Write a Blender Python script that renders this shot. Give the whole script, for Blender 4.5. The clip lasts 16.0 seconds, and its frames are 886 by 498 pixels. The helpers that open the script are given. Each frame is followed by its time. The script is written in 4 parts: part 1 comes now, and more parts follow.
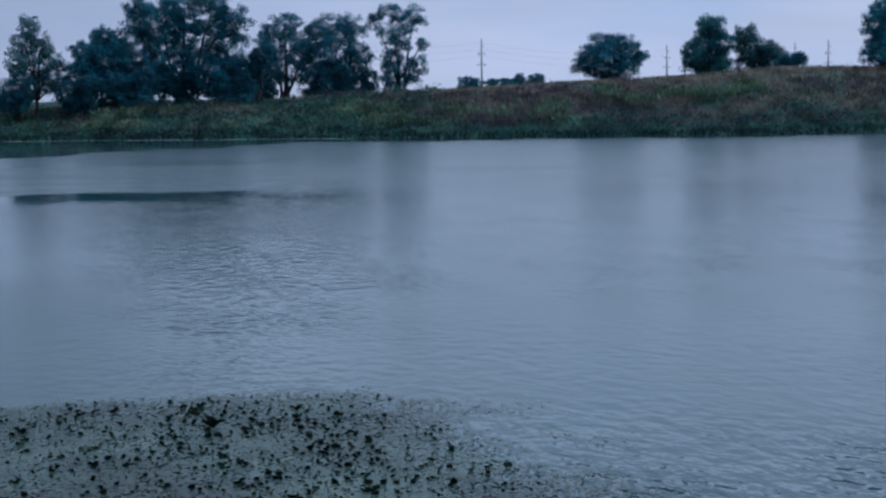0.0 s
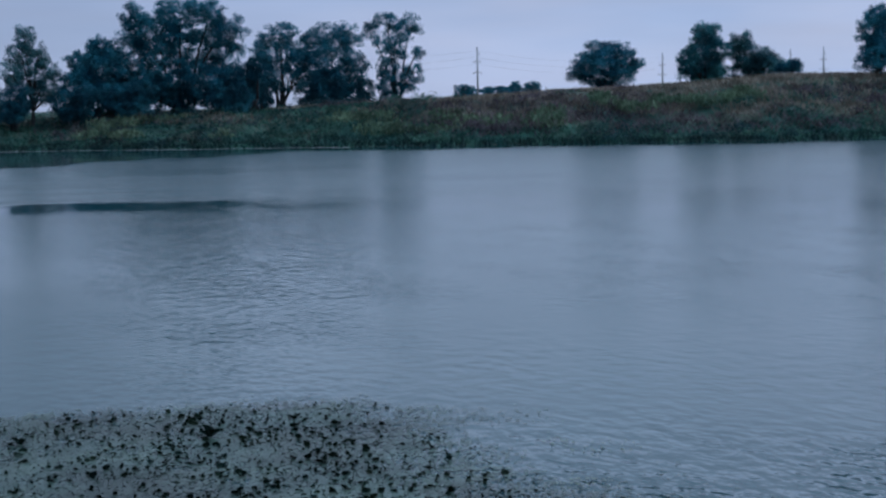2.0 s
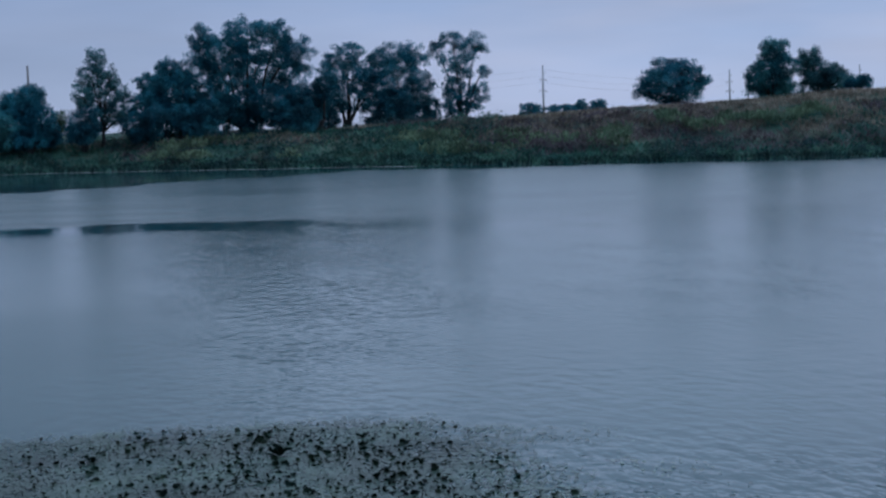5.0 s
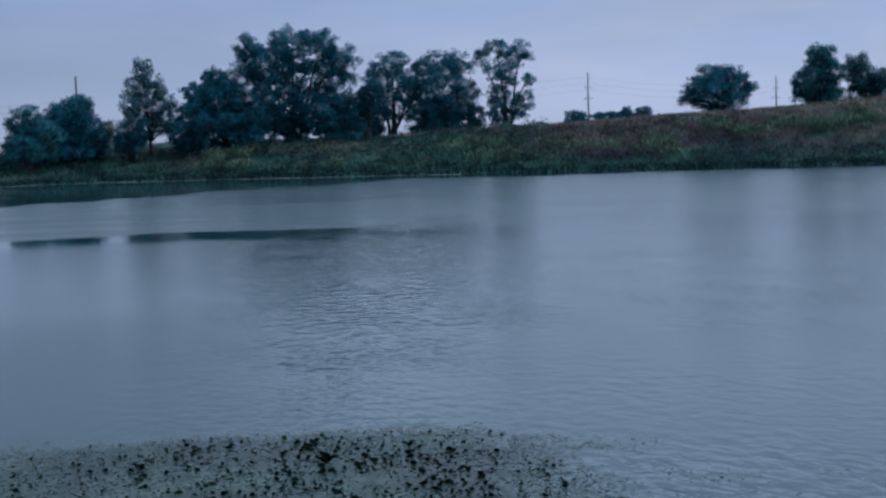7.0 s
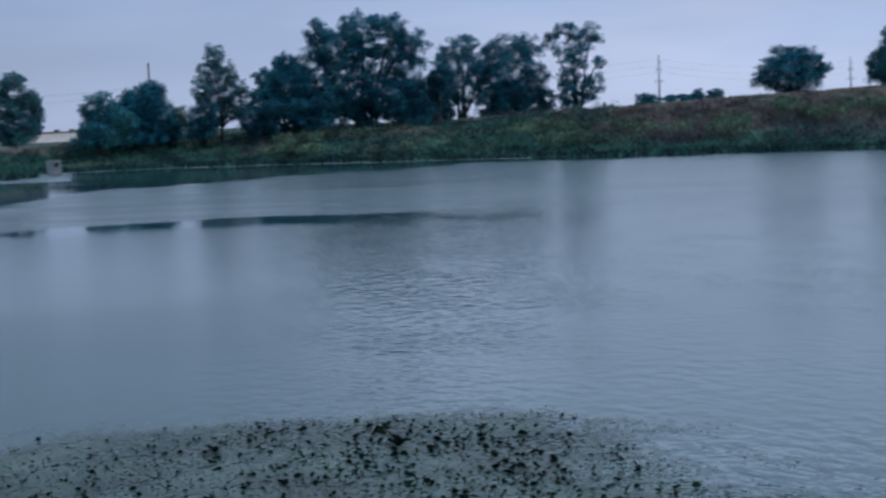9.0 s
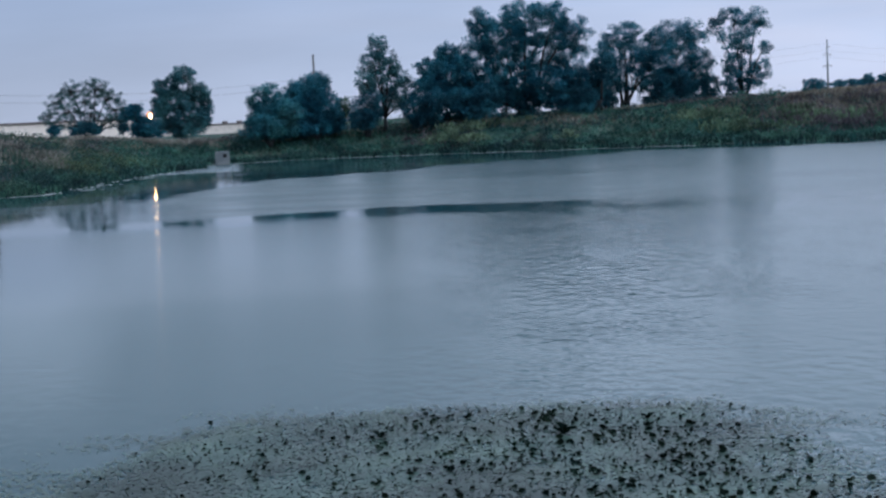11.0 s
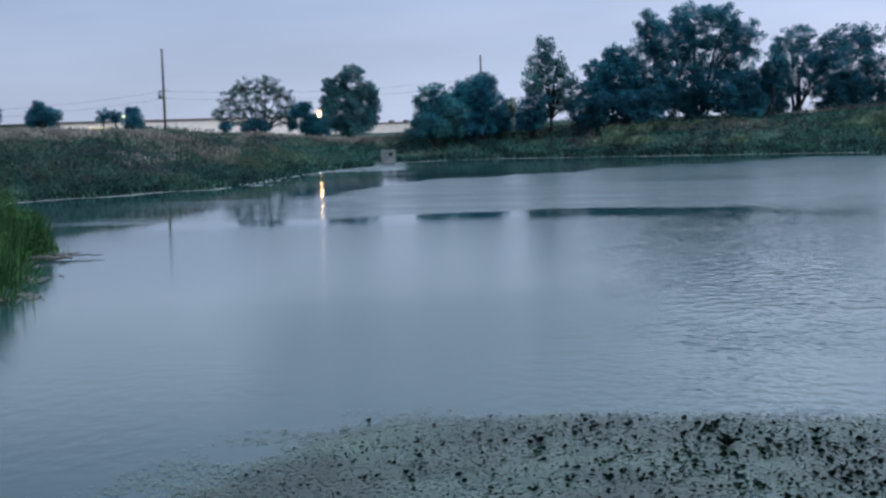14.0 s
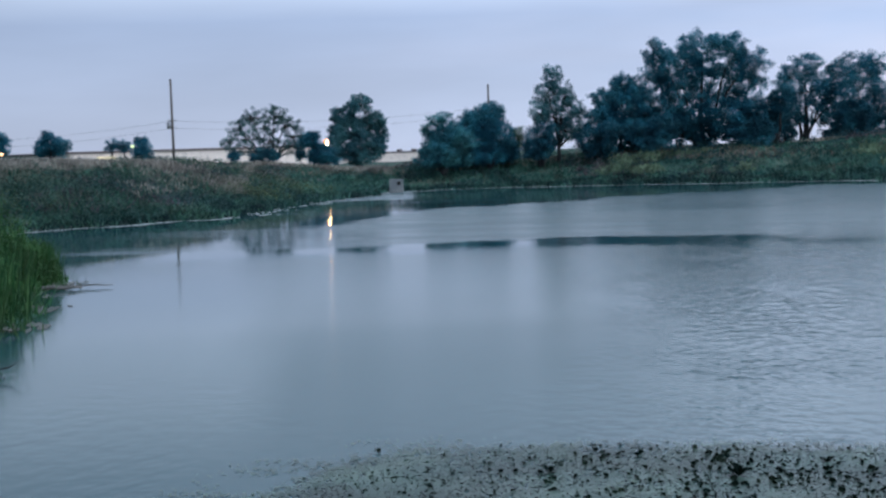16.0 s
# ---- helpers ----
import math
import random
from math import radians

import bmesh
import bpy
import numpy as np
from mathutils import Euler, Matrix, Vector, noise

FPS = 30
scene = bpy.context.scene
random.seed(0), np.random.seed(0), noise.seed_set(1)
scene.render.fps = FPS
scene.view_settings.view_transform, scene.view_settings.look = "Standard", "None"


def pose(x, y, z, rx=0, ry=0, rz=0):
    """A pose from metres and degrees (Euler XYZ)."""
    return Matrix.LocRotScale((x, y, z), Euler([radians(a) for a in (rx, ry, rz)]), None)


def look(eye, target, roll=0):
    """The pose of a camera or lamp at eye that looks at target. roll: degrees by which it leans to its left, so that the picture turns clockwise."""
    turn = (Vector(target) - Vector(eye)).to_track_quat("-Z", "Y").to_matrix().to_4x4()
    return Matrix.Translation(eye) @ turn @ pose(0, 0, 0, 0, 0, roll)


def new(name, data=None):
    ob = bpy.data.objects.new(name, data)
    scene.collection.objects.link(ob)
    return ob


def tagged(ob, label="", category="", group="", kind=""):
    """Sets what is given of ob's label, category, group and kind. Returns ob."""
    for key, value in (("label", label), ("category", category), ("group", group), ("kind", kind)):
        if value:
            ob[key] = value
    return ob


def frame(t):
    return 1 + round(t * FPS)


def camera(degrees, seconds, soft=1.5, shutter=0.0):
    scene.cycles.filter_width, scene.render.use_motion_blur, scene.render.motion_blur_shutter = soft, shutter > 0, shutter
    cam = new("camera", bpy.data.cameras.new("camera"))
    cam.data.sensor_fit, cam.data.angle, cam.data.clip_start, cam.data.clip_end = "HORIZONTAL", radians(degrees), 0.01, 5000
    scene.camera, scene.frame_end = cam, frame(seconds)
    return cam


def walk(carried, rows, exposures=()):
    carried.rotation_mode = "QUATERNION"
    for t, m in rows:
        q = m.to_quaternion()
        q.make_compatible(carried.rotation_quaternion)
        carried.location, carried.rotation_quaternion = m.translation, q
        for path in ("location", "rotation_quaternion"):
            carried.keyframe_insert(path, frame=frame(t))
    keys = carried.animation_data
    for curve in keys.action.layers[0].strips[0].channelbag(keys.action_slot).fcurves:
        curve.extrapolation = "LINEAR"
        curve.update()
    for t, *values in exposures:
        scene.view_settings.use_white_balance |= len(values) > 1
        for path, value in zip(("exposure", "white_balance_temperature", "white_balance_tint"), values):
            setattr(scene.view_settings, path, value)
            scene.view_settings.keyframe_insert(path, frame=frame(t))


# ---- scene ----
# ---- camera ----
H = 2.9                                    # eye above the water
cam = camera(33.0, 16.0, soft=2.55, shutter=0.5)


def view(yaw, pitch, roll, x=0.0, y=0.0, z=0.0):
    return pose(x, y, H + z, 0, 0, yaw) @ pose(0, 0, 0, 90 + pitch) @ pose(0, 0, 0, 0, 0, roll)


TURNS = [
    (0.0, -23.10, -5.88, -0.92), (0.5, -23.31, -6.01, -1.05), (1.0, -23.66, -5.99, -1.14), (1.5, -23.63, -5.78, -1.02),
    (2.0, -23.23, -5.57, -1.18), (2.5, -22.61, -5.39, -1.28), (3.0, -21.77, -5.29, -1.17), (3.5, -21.28, -5.11, -1.33),
    (4.0, -21.12, -4.95, -1.43), (4.2, -21.00, -4.90, -1.47), (6.3, -19.77, -4.63, -1.86), (6.5, -19.42, -4.56, -1.88),
    (7.0, -18.98, -4.44, -1.88), (7.5, -18.96, -4.49, -1.65), (8.0, -18.87, -4.63, -1.62), (8.5, -18.23, -4.82, -1.81),
    (9.0, -16.27, -4.95, -2.23), (9.5, -12.95, -5.10, -2.21), (9.7, -11.69, -5.17, -2.12), (10.2, -10.20, -5.20, -2.35),
    (11.0, -10.05, -5.10, -2.80), (11.8, -9.56, -4.95, -3.04), (12.0, -9.16, -4.76, -3.04), (12.5, -8.19, -4.37, -2.97),
    (13.0, -5.98, -4.59, -2.53), (13.5, -4.80, -4.66, -2.14), (14.0, -3.82, -4.80, -1.89), (14.5, -3.29, -4.75, -1.91),
    (15.0, -3.14, -4.57, -1.68), (15.5, -3.46, -4.02, -1.99), (16.0, -3.55, -3.69, -2.05)]
SWAY = [(0.0, 0.028, -0.070, 0.022), (1.0, 0.024, -0.100, 0.028), (2.0, 0.014, -0.112, 0.031), (3.0, 0.009, -0.092, 0.029), (4.0, 0.020, -0.066, 0.024),
        (5.2, 0.010, -0.078, 0.028), (6.5, -0.003, -0.085, 0.030), (7.5, 0.003, -0.074, 0.024), (8.5, 0.008, -0.088, 0.020), (9.5, -0.014, 0.010, 0.006), (10.5, -0.028, -0.002, -0.003),
        (12.0, -0.034, 0.000, -0.006), (12.5, -0.028, 0.045, -0.007), (13.0, -0.018, 0.120, -0.014), (13.5, -0.012, 0.165, -0.019), (14.5, -0.012, 0.195, -0.019), (15.5, -0.022, 0.165, -0.012), (16.0, -0.026, 0.172, -0.010)]


def sway(t, k):
    return float(np.interp(t, [r[0] for r in SWAY], [r[k] for r in SWAY]))


walk(cam, [(t, view(a, b, c, sway(t, 1), sway(t, 2), sway(t, 3))) for t, a, b, c in TURNS],
     exposures=[(0.0, -0.28, 5660, 8.8), (4.2, -0.41, 5660, 8.8), (8.5, -0.41, 5660, 8.8), (9.0, -0.20, 5800, 8.8), (9.7, -0.02, 5950, 8.5), (12.5, 0.07, 6160, 9), (14.0, 0.19, 6180, 9), (16.0, 0.22, 6180, 9)])

# ---- sky and light ----
world = bpy.data.worlds.new("dusk_sky")
scene.world = world
world.use_nodes = True
wn, wl = world.node_tree.nodes, world.node_tree.links
wn.clear()
sky = wn.new("ShaderNodeTexSky")
sky.sky_type, sky.sun_disc = "NISHITA", False
sky.sun_elevation, sky.sun_rotation = radians(21), radians(108)
geo = wn.new("ShaderNodeTexCoord")
sep = wn.new("ShaderNodeSeparateXYZ")
wl.new(geo.outputs["Generated"], sep.inputs[0])
ramp = wn.new("ShaderNodeValToRGB")
ramp.color_ramp.elements[0].position, ramp.color_ramp.elements[0].color = 0.0, (0.570, 0.636, 0.815, 1)
ramp.color_ramp.elements[1].position, ramp.color_ramp.elements[1].color = 0.9, (1.22, 1.44, 1.78, 1)
mid = ramp.color_ramp.elements.new(0.09)
mid.color = (0.458, 0.558, 0.785, 1)
# unseen bright band, added so the ruffled water reflects more light
bright_band = ramp.color_ramp.elements.new(0.135)
bright_band.color = (0.855, 0.975, 1.195, 1)
high = ramp.color_ramp.elements.new(0.36)
high.color = (0.70, 0.80, 0.985, 1)
# unseen darker band, added to dim the near water's reflection
dark_band = ramp.color_ramp.elements.new(0.23)
dark_band.color = (0.43, 0.53, 0.672, 1)
wl.new(sep.outputs["Z"], ramp.inputs[0])
stretch = wn.new("ShaderNodeMapping")
stretch.inputs["Scale"].default_value = (1.6, 1.6, 9.0)
wl.new(geo.outputs["Generated"], stretch.inputs[0])
cloud = wn.new("ShaderNodeTexNoise")
cloud.inputs["Scale"].default_value, cloud.inputs["Detail"].default_value, cloud.inputs["Roughness"].default_value = 1.6, 5, 0.5
wl.new(stretch.outputs[0], cloud.inputs["Vector"])
cr = wn.new("ShaderNodeMapRange")
cr.inputs["From Min"].default_value, cr.inputs["From Max"].default_value = 0.3, 0.7
cr.inputs["To Min"].default_value, cr.inputs["To Max"].default_value = 0.87, 1.12
wl.new(cloud.outputs["Fac"], cr.inputs["Value"])
warm = wn.new("ShaderNodeMix")
warm.data_type = "RGBA"
warm.inputs[7].default_value = (0.60, 0.625, 0.775, 1)
cloud2 = wn.new("ShaderNodeTexNoise")
cloud2.inputs["Scale"].default_value, cloud2.inputs["Detail"].default_value = 2.4, 4
wl.new(stretch.outputs[0], cloud2.inputs["Vector"])
wr = wn.new("ShaderNodeMapRange")
wr.inputs["From Min"].default_value, wr.inputs["From Max"].default_value, wr.inputs["To Max"].default_value = 0.42, 0.68, 0.85
wl.new(cloud2.outputs["Fac"], wr.inputs["Value"])
eastward = wn.new("ShaderNodeMath")      # the rosier haze towards the east
eastward.operation, eastward.use_clamp = "MULTIPLY_ADD", True
eastward.inputs[1].default_value, eastward.inputs[2].default_value = 2.0, 0.1
wl.new(sep.outputs["X"], eastward.inputs[0])
rosy = wn.new("ShaderNodeMath")
rosy.operation = "MULTIPLY"
wl.new(wr.outputs[0], rosy.inputs[0])
wl.new(eastward.outputs[0], rosy.inputs[1])
wl.new(rosy.outputs[0], warm.inputs[0])
wl.new(ramp.outputs[0], warm.inputs[6])
over = wn.new("ShaderNodeVectorMath")
over.operation = "SCALE"
wl.new(warm.outputs[2], over.inputs[0])
side = wn.new("ShaderNodeMath")          # the brighter side of the sky, where the sun stands behind the clouds
side.operation = "MULTIPLY_ADD"
side.inputs[1].default_value, side.inputs[2].default_value = 0.50, 0.885
wl.new(sep.outputs["X"], side.inputs[0])
lit = wn.new("ShaderNodeMath")
lit.operation = "MULTIPLY"
wl.new(side.outputs[0], lit.inputs[0])
wl.new(cr.outputs[0], lit.inputs[1])
upper = wn.new("ShaderNodeMapRange")     # unseen higher sky brightened eastward, added to lift the ruffled water's reflection
upper.inputs["From Min"].default_value, upper.inputs["From Max"].default_value, upper.inputs["To Max"].default_value = 0.10, 0.15, 0.35
wl.new(sep.outputs["Z"], upper.inputs["Value"])
east_lift = wn.new("ShaderNodeMath")
east_lift.operation = "MULTIPLY_ADD"
east_lift.inputs[2].default_value = 1.0
wl.new(sep.outputs["X"], east_lift.inputs[0])
wl.new(upper.outputs[0], east_lift.inputs[1])
bright = wn.new("ShaderNodeMath")
bright.operation = "MULTIPLY"
wl.new(lit.outputs[0], bright.inputs[0])
wl.new(east_lift.outputs[0], bright.inputs[1])
wl.new(bright.outputs[0], over.inputs["Scale"])
clear_bg = wn.new("ShaderNodeBackground")
clear_bg.inputs["Strength"].default_value = 0.05
wl.new(sky.outputs[0], clear_bg.inputs[0])
cloud_bg = wn.new("ShaderNodeBackground")
cloud_bg.inputs["Strength"].default_value = 1.0
wl.new(over.outputs[0], cloud_bg.inputs[0])
both = wn.new("ShaderNodeMixShader")
both.inputs[0].default_value = 0.88
wl.new(clear_bg.outputs[0], both.inputs[1])
wl.new(cloud_bg.outputs[0], both.inputs[2])
wout = wn.new("ShaderNodeOutputWorld")
wl.new(both.outputs[0], wout.inputs[0])

sun_data = bpy.data.lights.new("sun", "SUN")
sun_data.energy, sun_data.angle, sun_data.color = 0.5, radians(40), (1.0, 0.93, 0.88)
sun = new("sun", sun_data)
sun.matrix_world = look((60, -20, 25), (0, 0, 0))


# ---- materials ----
def material(name, rough=0.8, metal=0.0, spec=0.5):
    m = bpy.data.materials.new(name)
    m.use_nodes = True
    b = m.node_tree.nodes["Principled BSDF"]
    b.inputs["Roughness"].default_value, b.inputs["Metallic"].default_value = rough, metal
    b.inputs["Specular IOR Level"].default_value = spec
    return m, m.node_tree.nodes, m.node_tree.links, b


def noise_node(n, l, scale, detail=3.0, stretch_by=None, space="Object", turn=0.0):
    co = n.new("ShaderNodeTexCoord")
    tex = n.new("ShaderNodeTexNoise")
    tex.inputs["Scale"].default_value, tex.inputs["Detail"].default_value = scale, detail
    src = co.outputs[space]
    if stretch_by:
        mp = n.new("ShaderNodeMapping")
        mp.inputs["Scale"].default_value, mp.inputs["Rotation"].default_value = stretch_by, (0, 0, turn)
        l.new(src, mp.inputs[0])
        src = mp.outputs[0]
    l.new(src, tex.inputs["Vector"])
    return tex.outputs["Fac"]


def mix_rgb(n, l, fac, a, b, mode="MIX"):
    mx = n.new("ShaderNodeMix")
    mx.data_type, mx.blend_type = "RGBA", mode
    for key, v in ((0, fac), (6, a), (7, b)):
        if isinstance(v, (int, float)):
            mx.inputs[key].default_value = v
        elif isinstance(v, tuple):
            mx.inputs[key].default_value = (*v, 1)
        else:
            l.new(v, mx.inputs[key])
    return mx.outputs[2]


def ranged(n, l, v, a, b, lo=0.0, hi=1.0):
    mr = n.new("ShaderNodeMapRange")
    mr.interpolation_type = "SMOOTHSTEP"
    for key, x in (("From Min", a), ("From Max", b), ("To Min", lo), ("To Max", hi)):
        mr.inputs[key].default_value = x
    l.new(v, mr.inputs["Value"])
    return mr.outputs[0]


def foliage(name, dark, light, third, patch=0.25, rough=0.75, spec=0.25, translucent=0.15, vary=0.38):
    """Leaves: two greens mixed by patches in space, a third hue on some leaves."""
    m, n, l, b = material(name, rough, 0, spec)
    f = ranged(n, l, noise_node(n, l, patch, 3), 0.40, 0.60)
    col = mix_rgb(n, l, f, dark, light)
    g = n.new("ShaderNodeNewGeometry")
    col = mix_rgb(n, l, ranged(n, l, g.outputs["Random Per Island"], 0.5, 1.0, 0.0, vary), col, third)
    fine = ranged(n, l, noise_node(n, l, 0.7, 3), 0.32, 0.68, 0.55, 1.4)
    sc = n.new("ShaderNodeVectorMath")
    sc.operation = "SCALE"
    l.new(col, sc.inputs[0])
    l.new(fine, sc.inputs["Scale"])
    l.new(sc.outputs[0], b.inputs["Base Color"])
    through_leaf = n.new("ShaderNodeBsdfTranslucent")
    l.new(sc.outputs[0], through_leaf.inputs["Color"])
    blend = n.new("ShaderNodeMixShader")
    blend.inputs[0].default_value = translucent
    l.new(b.outputs[0], blend.inputs[1])
    l.new(through_leaf.outputs[0], blend.inputs[2])
    l.new(blend.outputs[0], n["Material Output"].inputs["Surface"])
    return m


def surface(name, a, b2, scale, rough=0.8, metal=0.0, bump=0.0, fine_scale=None):
    m, n, l, b = material(name, rough, metal)
    col = mix_rgb(n, l, ranged(n, l, noise_node(n, l, scale, 4), 0.35, 0.65), a, b2)
    fs = noise_node(n, l, fine_scale or scale * 9, 4)
    col = mix_rgb(n, l, ranged(n, l, fs, 0.4, 0.75, 0.0, 0.35), col, tuple(x * 0.5 for x in a))
    l.new(col, b.inputs["Base Color"])
    if bump:
        bp = n.new("ShaderNodeBump")
        bp.inputs["Strength"].default_value, bp.inputs["Distance"].default_value = bump, 0.02
        l.new(fs, bp.inputs["Height"])
        l.new(bp.outputs[0], b.inputs["Normal"])
    return m


def glow(name, colour, strength):
    m = bpy.data.materials.new(name)
    m.use_nodes = True
    b = m.node_tree.nodes["Principled BSDF"]
    b.inputs["Base Color"].default_value = (*colour, 1)
    b.inputs["Emission Color"].default_value = (*colour, 1)
    b.inputs["Emission Strength"].default_value = strength
    return m


# tree leaves: the blue veil of haze is put into most of these colours
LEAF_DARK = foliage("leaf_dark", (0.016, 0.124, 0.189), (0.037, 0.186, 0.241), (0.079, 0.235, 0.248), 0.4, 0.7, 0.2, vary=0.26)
# LEAF_DARK at 0.7: the undergrowth's own shade put into its colour
LEAF_SHADED = foliage("leaf_shaded", (0.012, 0.087, 0.131), (0.026, 0.127, 0.164), (0.055, 0.164, 0.169), 0.4, 0.7, 0.2, vary=0.26)
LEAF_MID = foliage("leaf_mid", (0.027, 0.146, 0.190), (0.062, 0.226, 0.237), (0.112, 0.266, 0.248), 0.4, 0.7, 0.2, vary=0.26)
# softer, greyer blue: haze of greater distance put into the leaf colour
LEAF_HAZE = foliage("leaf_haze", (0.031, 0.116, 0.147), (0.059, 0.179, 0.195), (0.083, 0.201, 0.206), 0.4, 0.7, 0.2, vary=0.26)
LEAF_PALE = foliage("leaf_pale", (0.062, 0.125, 0.092), (0.092, 0.160, 0.110), (0.122, 0.176, 0.124), 0.4, 0.7, 0.2, vary=0.26)
LEAF_DRY = foliage("leaf_dry", (0.032, 0.104, 0.118), (0.058, 0.140, 0.140), (0.092, 0.162, 0.140), 0.4)
BARK = surface("bark", (0.022, 0.027, 0.031), (0.046, 0.049, 0.050), 1.2, 0.9, 0, 0.6)
POLE_WOOD = surface("pole_wood", (0.095, 0.085, 0.080), (0.14, 0.125, 0.115), 0.8, 0.9, 0, 0.4)
STEEL = surface("grey_steel", (0.24, 0.25, 0.27), (0.33, 0.34, 0.36), 0.6, 0.5, 0.6)
CABLE = surface("cable", (0.045, 0.045, 0.05), (0.07, 0.07, 0.075), 0.3, 0.6)
CONCRETE = surface("concrete", (0.20, 0.22, 0.23), (0.29, 0.30, 0.30), 1.6, 0.9, 0, 0.5)
HOLE = surface("dark_inside", (0.015, 0.016, 0.017), (0.03, 0.03, 0.03), 2.0, 0.9)
WHITE_WALL = surface("white_metal_wall", (0.82, 0.72, 0.64), (0.87, 0.77, 0.69), 0.08, 0.6, 0, 0.0, 1.0)
ROOF_TRIM = surface("roof_trim", (0.13, 0.105, 0.105), (0.17, 0.14, 0.14), 0.1, 0.6)
TURF = foliage("turf", (0.029, 0.078, 0.061), (0.072, 0.090, 0.068), (0.102, 0.110, 0.085), 0.16, 0.95, 0.1, 0.0, 0.0)
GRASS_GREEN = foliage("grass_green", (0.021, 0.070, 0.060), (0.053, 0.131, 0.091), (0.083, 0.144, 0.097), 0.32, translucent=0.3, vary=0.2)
# dark green taken near black: the bank foot's shade put into the blades
SHADED_EDGE = foliage("shaded_edge_grass", (0.006, 0.028, 0.031), (0.014, 0.044, 0.043), (0.029, 0.058, 0.047), 0.3, vary=0.2)
# GRASS_GREEN made brighter, to lighten the far bank through its colour
FAR_GREEN_LIT = foliage("far_green_lit", (0.025, 0.088, 0.077), (0.060, 0.149, 0.110), (0.093, 0.164, 0.116), 0.28, translucent=0.3, vary=0.2)
GRASS_DRY = foliage("grass_dry", (0.195, 0.170, 0.138), (0.280, 0.240, 0.190), (0.350, 0.310, 0.250), 0.2, vary=0.2)
GRASS_BROWN = foliage("weed_brown", (0.088, 0.076, 0.098), (0.145, 0.122, 0.128), (0.226, 0.181, 0.148), 0.18, translucent=0.3, vary=0.15)
# grey-green of the near bank's weeds, lightened to brighten the bank
GREY_WEED_LIT = foliage("grey_weed_lit", (0.043, 0.089, 0.071), (0.088, 0.141, 0.102), (0.130, 0.172, 0.122), 0.30, translucent=0.3, vary=0.15)
OLIVE_WEED = foliage("olive_weed", (0.058, 0.098, 0.050), (0.106, 0.142, 0.070), (0.150, 0.160, 0.090), 0.30, translucent=0.3, vary=0.15)
# dark teal: the shade of hollows put into the weeds' colour
DARK_WEED = foliage("dark_weed", (0.012, 0.043, 0.052), (0.029, 0.075, 0.077), (0.051, 0.098, 0.088), 0.30, translucent=0.3, vary=0.15)
PLUME = foliage("seed_plume", (0.215, 0.205, 0.180), (0.290, 0.270, 0.230), (0.36, 0.335, 0.285), 0.3)
PALE_WEED = foliage("pale_weed", (0.089, 0.152, 0.096), (0.136, 0.202, 0.124), (0.191, 0.248, 0.164), 0.3)
REED = foliage("reed_leaf", (0.019, 0.079, 0.029), (0.044, 0.129, 0.039), (0.110, 0.159, 0.049), 0.9)
SCUM = surface("algae_scum", (0.30, 0.34, 0.32), (0.42, 0.45, 0.43), 0.5, 0.6, 0, 0.2)
MUD = surface("wet_mud", (0.045, 0.055, 0.045), (0.09, 0.09, 0.075), 1.5, 0.6, 0, 0.3)
DRIFT = surface("driftwood", (0.11, 0.11, 0.10), (0.18, 0.175, 0.16), 2.0, 0.9, 0, 0.5)
PAD_LEAF = foliage("pad_leaf", (0.049, 0.090, 0.075), (0.075, 0.120, 0.096), (0.095, 0.130, 0.106), 0.9, 0.3, translucent=0.0, vary=0.12)
PAD_PALE = foliage("pad_pale", (0.105, 0.155, 0.120), (0.130, 0.179, 0.133), (0.161, 0.190, 0.140), 0.9, 0.4, translucent=0.0)
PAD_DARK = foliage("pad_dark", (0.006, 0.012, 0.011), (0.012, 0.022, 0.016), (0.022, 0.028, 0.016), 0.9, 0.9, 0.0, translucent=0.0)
LAMP_WARM = glow("lamp_warm", (1.0, 0.60, 0.25), 42.0)
# glow of the halo around the bulb, not a lamp part
LAMP_HALO = glow("lamp_halo", (1.0, 0.30, 0.06), 1.8)
LAMP_GREEN = glow("lamp_green", (0.78, 1.0, 0.42), 1.0)
LAMP_ORANGE = glow("lamp_orange", (1.0, 0.50, 0.22), 4.0)
WINDOW_LIT = glow("window_lit", (1.0, 0.82, 0.50), 0.9)

# water: roughness follows the wind-ruffled stretches stored on the sheet
WATER, n, l, b = material("pond_water", 0.1, 0, 0.5)
b.inputs["IOR"].default_value = 1.333
attr = n.new("ShaderNodeAttribute")
attr.attribute_name = "ruffle"
rip = n.new("ShaderNodeAttribute")
rip.attribute_name = "ripple"
broken = ranged(n, l, noise_node(n, l, 0.05, 4, (0.35, 1.6, 1)), 0.30, 0.70, -0.012, 0.014)
rsum = n.new("ShaderNodeMath")
rsum.operation, rsum.use_clamp = "ADD", True
l.new(attr.outputs["Fac"], rsum.inputs[0])
l.new(broken, rsum.inputs[1])
l.new(rsum.outputs[0], b.inputs["Roughness"])
body = mix_rgb(n, l, ranged(n, l, noise_node(n, l, 0.08, 4), 0.35, 0.65), (0.018, 0.066, 0.076), (0.026, 0.080, 0.090))
l.new(body, b.inputs["Base Color"])
w1 = noise_node(n, l, 2.4, 2, (1.9, 1.15, 1), turn=0.17)
w2 = noise_node(n, l, 6.0, 3)
add = n.new("ShaderNodeMath")
add.operation = "MULTIPLY_ADD"
add.inputs[1].default_value = 0.10
l.new(w2, add.inputs[0])
l.new(w1, add.inputs[2])
bump = n.new("ShaderNodeBump")
bump.inputs["Strength"].default_value, bump.inputs["Distance"].default_value = 0.42, 0.13
